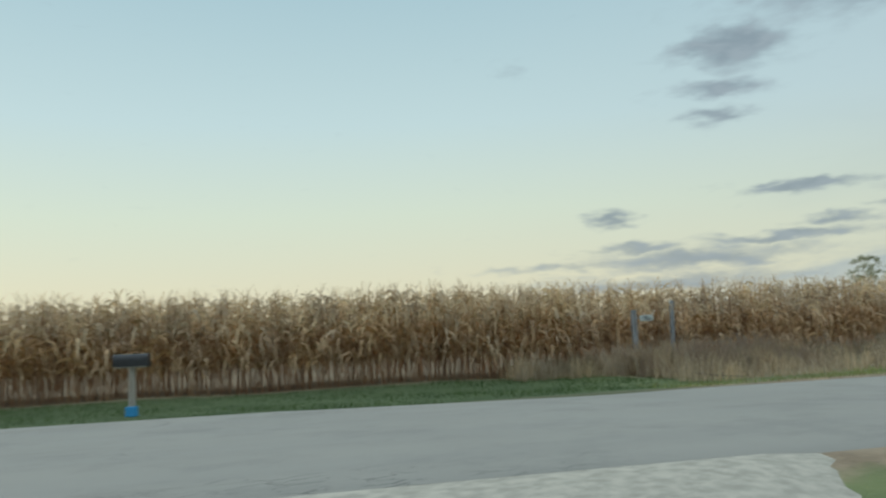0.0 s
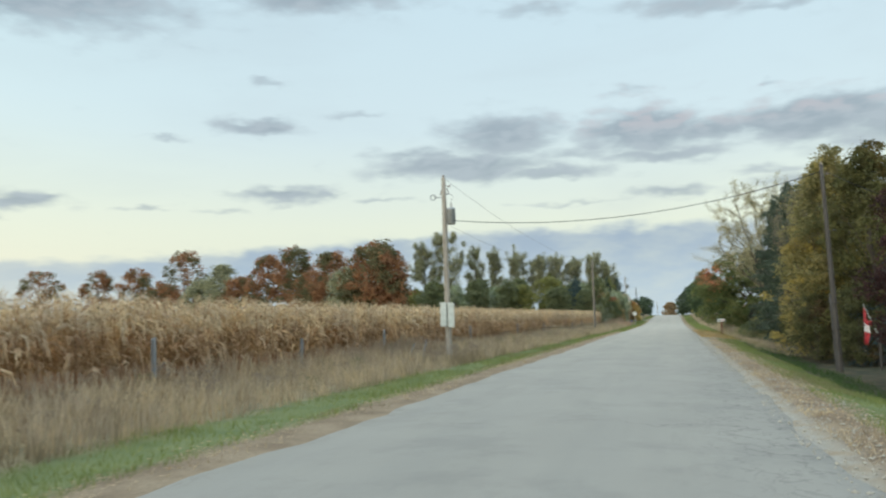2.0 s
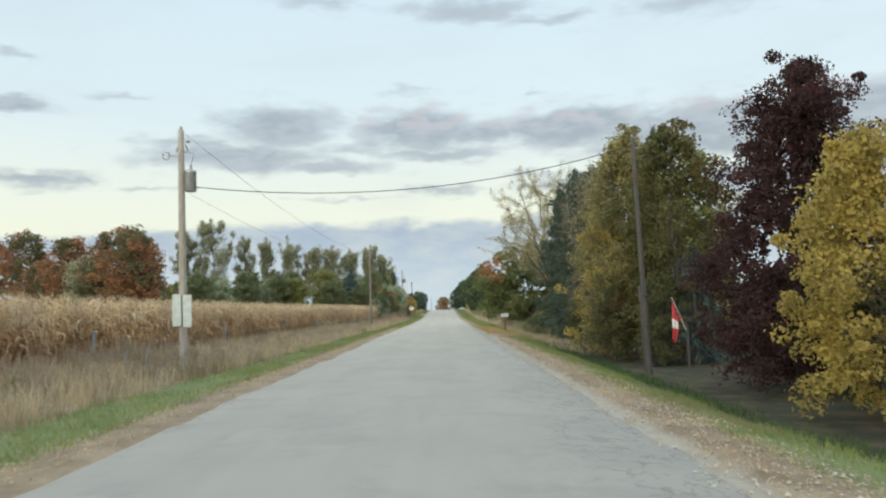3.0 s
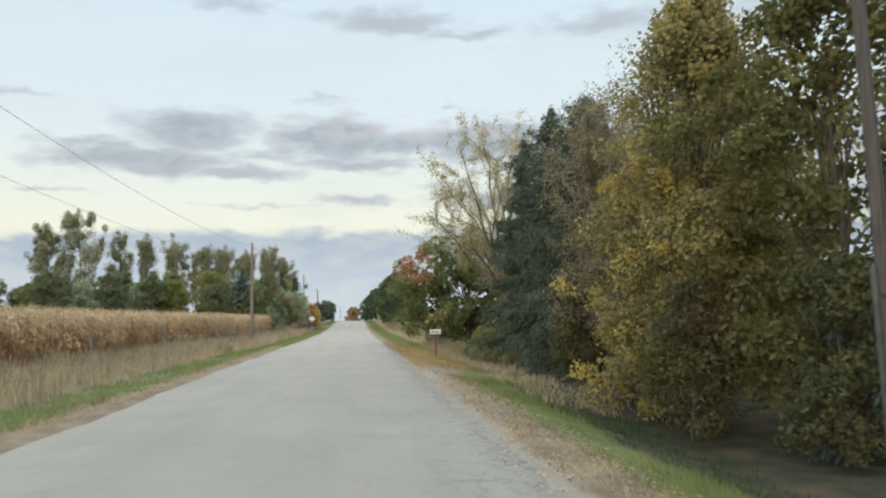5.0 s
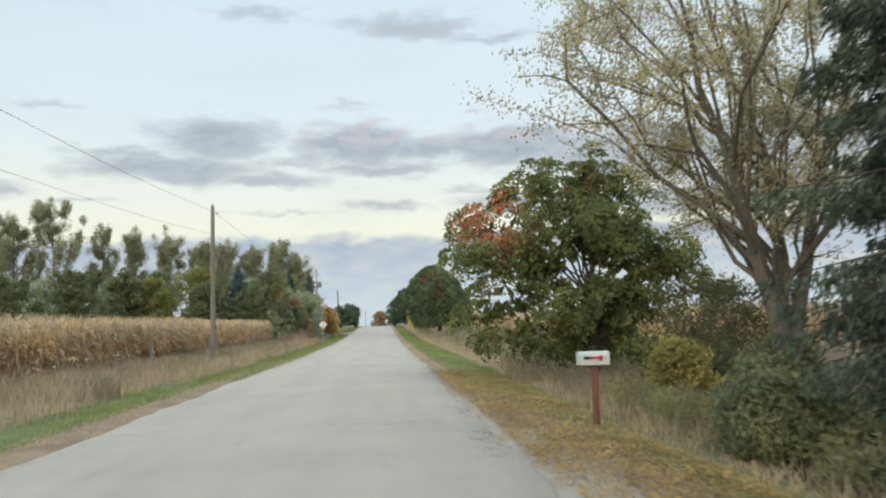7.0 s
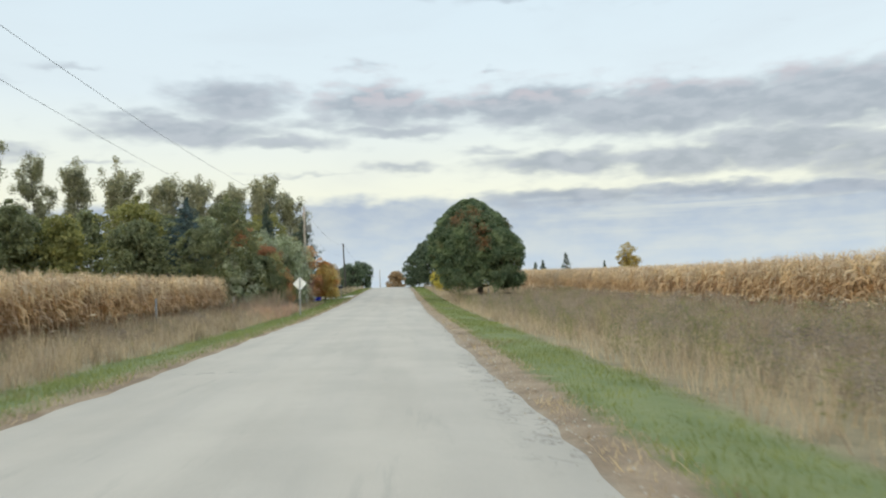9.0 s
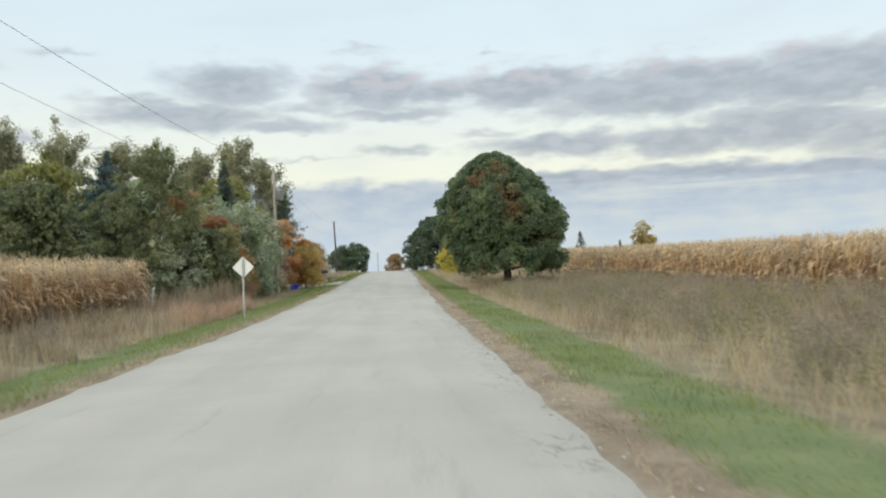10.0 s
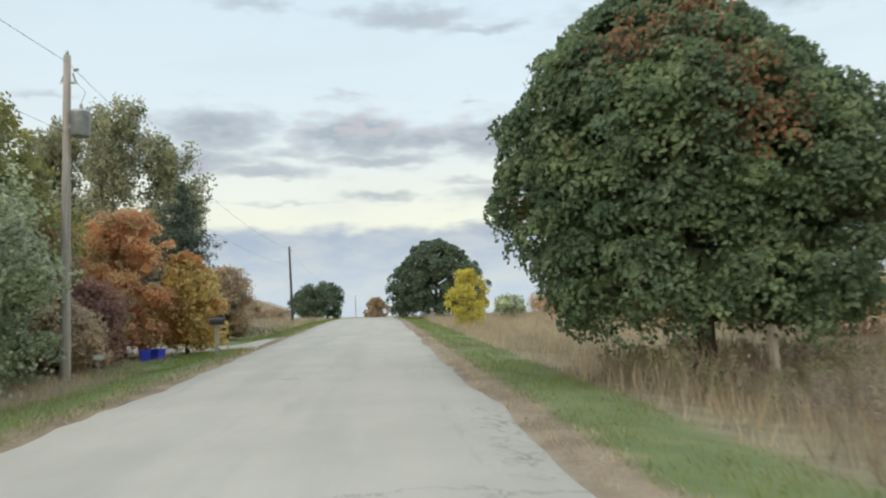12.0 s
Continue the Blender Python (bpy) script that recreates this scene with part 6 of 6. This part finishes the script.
# ---------------------------------------------------------------- houses
def house(x, y, turn, w, d, wall_h, roof_h, wall_mat, roof_mat, label):
    """Four walls with window openings' frames and panes, and a gabled roof with eaves."""
    p = thing("house", x, y, None, turn, label, "house")
    part("wall", box(w, d, wall_h + 0.3, (0, 0, -0.3)), wall_mat, p)
    bm = bmesh.new()
    e = 0.4
    v = [bm.verts.new(q) for q in ((-w / 2 - e, -d / 2 - e, wall_h - 0.1), (w / 2 + e, -d / 2 - e, wall_h - 0.1), (w / 2 + e, d / 2 + e, wall_h - 0.1), (-w / 2 - e, d / 2 + e, wall_h - 0.1), (-w / 2 - e, 0, wall_h + roof_h), (w / 2 + e, 0, wall_h + roof_h))]
    for q in ((0, 1, 5, 4), (2, 3, 4, 5), (1, 2, 5), (3, 0, 4), (3, 2, 1, 0)):
        bm.faces.new([v[i] for i in q])
    part("roof", bm, roof_mat, p)
    for side in (-1, 1):
        for cx in (-w * 0.28, w * 0.22):
            win = part("window", box(1.1, 0.06, 1.15, (cx, side * (d / 2 + 0.02), 0.95), 0.01), M_WHITE, p, "white window frame")
            part("pane", box(0.94, 0.03, 0.98, (cx, side * (d / 2 + 0.045), 1.03)), M_PANE, win)
    for cy in (-d * 0.2, d * 0.25):
        win = part("window", box(0.06, 0.95, 1.15, (-w / 2 - 0.02, cy, 0.95), 0.01), M_WHITE, p, "white window frame")
        part("pane", box(0.03, 0.8, 0.98, (-w / 2 - 0.045, cy, 1.03)), M_PANE, win)
    part("door", box(0.07, 0.95, 2.05, (-w / 2 - 0.02, d * 0.02, 0.05), 0.01), M_WHITE, p, "white door")
    return p


house(64, -13.5, 8, 10, 7, 2.5, 1.7, M_SIDING, M_ROOF, "low red house with grey roof behind trees")
house(276, 26, 0, 11, 8, 1.7, 1.5, M_SIDING_PALE, M_ROOF_TAN, "low pale house with tan roof beyond trees")

# ---------------------------------------------------------------- grass and litter
r = np.random.default_rng(21)
blades("dry_grass", np.concatenate([patchy(r, 3000, 6.5, 12.5, 19.3, 21.2, 1.8, 0.5), patchy(r, 26000, 9.5, 60, 16.2, 21.7, 1.3, 0.4), patchy(r, 14000, 60, 100, 16.0, 21.6, 1.3, 0.25), patchy(r, 28000, 95, 157, 15.5, 21.6, 1.3, 0.3), patchy(r, 9000, 200, 262, 15.0, 21, 1.3, 0.3)]), 0.62, 0.022, M_DRY, "tall dry tan grass along the field's fence line", "grass", r)
blades("dry_grass", patchy(r, 90000, 94, 240, -7.6, 3.9, 1.1, 0.35), 0.66, 0.016, M_DRY, "tall dry tan grass between road and corn", "grass", r, 0.45, 1)
blades("olive_weeds", patchy(r, 11000, 76, 97, -8, 3.7, 0.9, 0.2), 0.45, 0.018, M_OLIVE_WEED, "olive-green grass round a maple and mailbox", "grass", r, 0.5, 1)
blades("dry_grass", patchy(r, 16000, 78, 97, -8, 3.7, 1.3, 0.35), 0.5, 0.018, M_DRY, "tall dry grass round a maple and mailbox", "grass", r, 0.5, 1)
blades("olive_weeds", patchy(r, 6000, 18, 62, 1.5, 4.1, 1.9, 0.15), 0.22, 0.02, M_LAWN, "short dark grass under roadside trees", "grass", r, 0.6)
blades("dry_grass", patchy(r, 7000, 58, 97, 1.6, 3.9, 1.9, 0.15), 0.3, 0.02, M_DRY, "short dry grass under roadside trees", "grass", r, 0.6)
blades("dry_grass", patchy(r, 6000, 58, 95, -9, 2.2, 1.5, 0.1), 0.22, 0.025, M_DRY, "short dry grass under roadside trees", "grass", r, 0.7, 1)
blades("green_grass", np.concatenate([patchy(r, 30000, 8, 98, 13.9, 16.4, 2.1, 0.5), patchy(r, 40000, 92, 250, 13.1, 15.6, 2.1, 0.6), patchy(r, 5000, 175, 187, 14.2, 16.6, 2.1, 0.6)]), 0.15, 0.016, M_GREEN, "green mown grass strip beside the road", "grass", r, 0.6, 1)
blades("green_grass", patchy(r, 38000, -30, 10, 14.9, 20.4, 2.6, 0.7), 0.09, 0.014, M_LAWN, "green mown lawn in front of corn", "grass", r, 0.6, 1)
blades("green_grass", np.concatenate([patchy(r, 22000, 14, 62, 4.0, 5.6, 2.1, 0.6), patchy(r, 14000, 60, 98, 2.4, 4.9, 2.1, 0.45), patchy(r, 60000, 84, 250, 3.9, 5.85, 2.1, 0.65)]), 0.12, 0.013, M_GREEN, "green grass strip beside the road", "grass", r, 0.6, 1)
blades("dry_grass", np.concatenate([patchy(r, 9000, 96, 200, 5.6, 6.3, 2.4, 0.2), patchy(r, 5000, 105, 186, 13.0, 13.7, 2.4, 0.2)]), 0.09, 0.018, M_DRY, "short dead grass on the road shoulder", "grass", r, 0.9, 1)
blades("dry_grass", np.concatenate([patchy(r, 9000, 14, 60, 5.4, 6.2, 2.4, 0.2), patchy(r, 11000, 60, 98, 4.6, 6.0, 2.4, 0.2)]), 0.08, 0.018, M_DRY, "short dead grass on the road shoulder", "grass", r, 0.9, 1)
blades("dry_grass", patchy(r, 12000, 8, 100, 13.35, 14.5, 2.4, 0.15), 0.07, 0.02, M_DRY, "short dead grass on the road shoulder", "grass", r, 0.9, 1)
blades("brown_weeds", np.concatenate([patchy(r, 5000, 9.6, 15, 18.4, 21.0, 2.0, 0.2), patchy(r, 9000, 112, 166, -7.0, -1.0, 0.9, 0.1), patchy(r, 2200, 158, 176, -5.5, 3.0, 1.5, 0.1), patchy(r, 4000, 36, 48, 18.5, 21, 1.8, 0.2)]), 0.85, 0.03, M_WEED, "brown seeded weeds beside the fence", "weeds", r, 0.45)


blades("dry_grass", np.concatenate([patchy(r, 11500, 146, 177, 15.2, 18.2, 1.7, 0.3), patchy(r, 1500, 177, 187, 16.2, 18.2, 1.7, 0.2)]), 0.26, 0.018, M_DRY, "pale dry grass between road and copse", "grass", r, 0.6, 1)
blades("brown_weeds", np.concatenate([patchy(r, 4200, 150, 166, 17.0, 19.4, 1.6, 0.25), patchy(r, 1200, 186, 200, 17.5, 20.0, 1.6, 0.2)]), 1.35, 0.03, M_WEED, "tall grey-brown weeds before a copse", "weeds", r, 0.35)
blades("olive_weeds", np.concatenate([patchy(r, 7000, 100, 168, -6.5, 1.2, 0.55, 0.0), patchy(r, 2500, 60, 140, 17.0, 21.0, 0.7, 0.0)]), 0.62, 0.022, M_OLIVE_WEED, "olive-green weeds among dry grass", "weeds", r, 0.5, 1)
def forbs(name, n, x0, x1, y0, y1, tall, wide, mat, label, seed, grain=0.7):
    """Bushy weeds: each a few stems with small leaves and seed heads crowding their upper part."""
    q = np.random.default_rng(seed)
    xy = patchy(q, n, x0, x1, y0, y1, grain, 0.05)
    n = len(xy)
    h = tall * q.uniform(0.55, 1.2, n)
    foot = np.stack([xy[:, 0], xy[:, 1], ground_z(xy[:, 0], xy[:, 1])], 1)
    who = np.repeat(np.arange(n), 46)
    a, u = q.uniform(0, 6.283, len(who)), q.uniform(0.08, 1.0, len(who)) ** 0.7
    reach = wide * (0.25 + 0.75 * np.sin(np.clip(u, 0, 0.95) * 2.6)) * np.sqrt(q.uniform(0, 1, len(who)))
    c = foot[who] + np.stack([np.cos(a) * reach, np.sin(a) * reach, u * h[who]], 1)
    v, f = leaf_cards(c, 0.13, 0.035, q, None, -0.5)
    stems = np.repeat(np.arange(n), 5)
    b = q.uniform(0, 6.283, len(stems))
    tip = foot[stems] + np.stack([np.cos(b) * wide * 0.6, np.sin(b) * wide * 0.6, h[stems] * q.uniform(0.8, 1.0, len(stems))], 1)
    s = np.stack([-np.sin(b), np.cos(b), 0 * b], 1) * 0.006
    sv = np.stack([foot[stems] - s, foot[stems] + s, tip + s * 0.5, tip - s * 0.5], 1).reshape(-1, 3)
    sf = np.arange(len(sv)).reshape(-1, 4)
    return tagged(new(name, fast_mesh(name, np.concatenate([v, sv]), np.concatenate([f, sf + len(v)]), [mat])), label, "weeds", kind="stuff")


M_FORB = leaf_material("grey_brown_seeded_weeds", [(0.20, 0.165, 0.135), (0.31, 0.26, 0.215), (0.42, 0.355, 0.29)], (0.25, 0.245, 0.14), 0.54, 0.4)
forbs("weeds", 1900, 96, 172, -7.4, 2.6, 0.95, 0.34, M_FORB, "grey-brown seeded weeds between road and corn", 41)
forbs("weeds", 1100, 96, 172, -7.0, 3.2, 0.85, 0.3, M_OLIVE_WEED, "olive-green leafy weeds between road and corn", 42, 0.45)
forbs("weeds", 900, 82, 97, -7.5, 3.2, 0.8, 0.3, M_FORB, "grey-brown seeded weeds round a maple", 43)
forbs("weeds", 420, 73, 84, -0.8, 3.0, 0.75, 0.3, M_OLIVE_WEED, "olive-green leafy weeds round a mailbox", 48)
forbs("weeds", 700, 12, 158, 17.0, 21.0, 0.7, 0.28, M_FORB, "grey-brown seeded weeds along the field's fence", 44)


def husks(n, x0, x1, y0, y1, seed):
    """Torn pale husks caught low in the outer rows of corn."""
    q = np.random.default_rng(seed)
    x, y = q.uniform(x0, x1, n), q.uniform(y0, y1, n)
    c = np.stack([x, y, ground_z(x, y) + q.uniform(0.15, 0.85, n)], 1)
    v, f = leaf_cards(c, 0.3, 0.085, q, None, 0.35)
    return tagged(new("corn_husks", fast_mesh("corn_husks", v, f, [M_HUSK])), "torn pale husks in the corn's outer rows", "husks", kind="stuff")


M_HUSK = leaf_material("pale_husks", [(0.56, 0.46, 0.33), (0.70, 0.60, 0.46), (0.80, 0.72, 0.58)], through=0.35)
husks(1500, 99, 200, -8.9, -7.9, 46)
husks(500, 95, 158, 20.4, 21.9, 47)
blades("pink_brush", patchy(r, 4200, 145.5, 156, 15.4, 17.3, 1.9, 0.1), 0.72, 0.02, M_PINK, "pinkish dry brush beside a road sign", "weeds", r, 0.6)


def litter(name, n, x0, x1, y0, y1, size, mat, label):
    q = np.random.default_rng(n)
    xy = patchy(q, n, x0, x1, y0, y1, 1.2, 0.35)
    c = np.stack([xy[:, 0], xy[:, 1], ground_z(xy[:, 0], xy[:, 1]) + 0.03 + q.uniform(0, 0.03, len(xy))], 1)
    d = unit(q.normal(size=c.shape) * [1, 1, 0.25])
    s = unit(np.cross(d, [[0, 0, 1.0]]) + q.normal(size=c.shape) * 0.2)
    l = (size * q.uniform(0.5, 1.2, len(c)))[:, None]
    v = np.stack([c - d * l * 0.5, c + s * l * 0.35, c + d * l * 0.5, c - s * l * 0.35], 1).reshape(-1, 3)
    return tagged(new(name, fast_mesh(name, v, np.arange(len(v)).reshape(-1, 4), [mat])), label, "leaves", kind="stuff")


litter("fallen_leaves", 34000, 66, 94, 3.9, 6.3, 0.08, L_LITTER, "yellow-tan fallen leaves on the shoulder")
litter("fallen_leaves", 7000, 16, 62, 5.1, 6.1, 0.055, L_BROWN, "brown fallen leaves on the shoulder")
litter("fallen_leaves", 7000, 15, 100, 13.4, 14.6, 0.055, L_BROWN, "brown fallen leaves on the shoulder")

litter("fallen_leaves", 5000, 58, 90, -8, 3.0, 0.1, L_BROWN, "brown fallen leaves under roadside trees")


def twig():
    p = thing("fallen_branch", 10.6, 16.9, None, 0, "pale fallen branch on the grass", "branch")
    part("stick", tube_mesh("stick", [[((-0.55, 0.12, 0.16), 0.02), ((0, 0, 0.08), 0.018), ((0.5, -0.18, 0.04), 0.01)], [((0, 0, 0.08), 0.012), ((0.25, 0.2, 0.14), 0.006)]], M_BARK_PALE, 5), None, p)


twig()


def stones():
    """Loose gravel along the road's broken edge."""
    q = np.random.default_rng(5)
    xy = np.concatenate([patchy(q, 9000, 14, 64, 5.2, 6.7, 1.4, 0.2), patchy(q, 2400, 64, 150, 5.95, 6.6, 1.4, 0.2)])
    n = len(xy)
    s = (0.008 + 0.026 * q.uniform(0, 1, n) ** 3)[:, None, None]
    octa = np.array([[1, 0, 0], [0, 1, 0], [-1, 0, 0], [0, -1, 0], [0, 0, 0.7], [0, 0, -0.7]])[None] * s * q.uniform(0.6, 1.3, (n, 6, 1))
    c = np.stack([xy[:, 0], xy[:, 1], ground_z(xy[:, 0], xy[:, 1]) + 0.012 + 0.012 * (xy[:, 1] > 6.3)], 1)[:, None]
    f = np.array([[0, 1, 4], [1, 2, 4], [2, 3, 4], [3, 0, 4], [1, 0, 5], [2, 1, 5], [3, 2, 5], [0, 3, 5]])
    return tagged(new("gravel", fast_mesh("gravel", (octa + c).reshape(-1, 3), (np.arange(n)[:, None, None] * 6 + f).reshape(-1, 3), [M_GRAVEL])), "loose pale gravel on the road's edge", "gravel", kind="stuff")


stones()
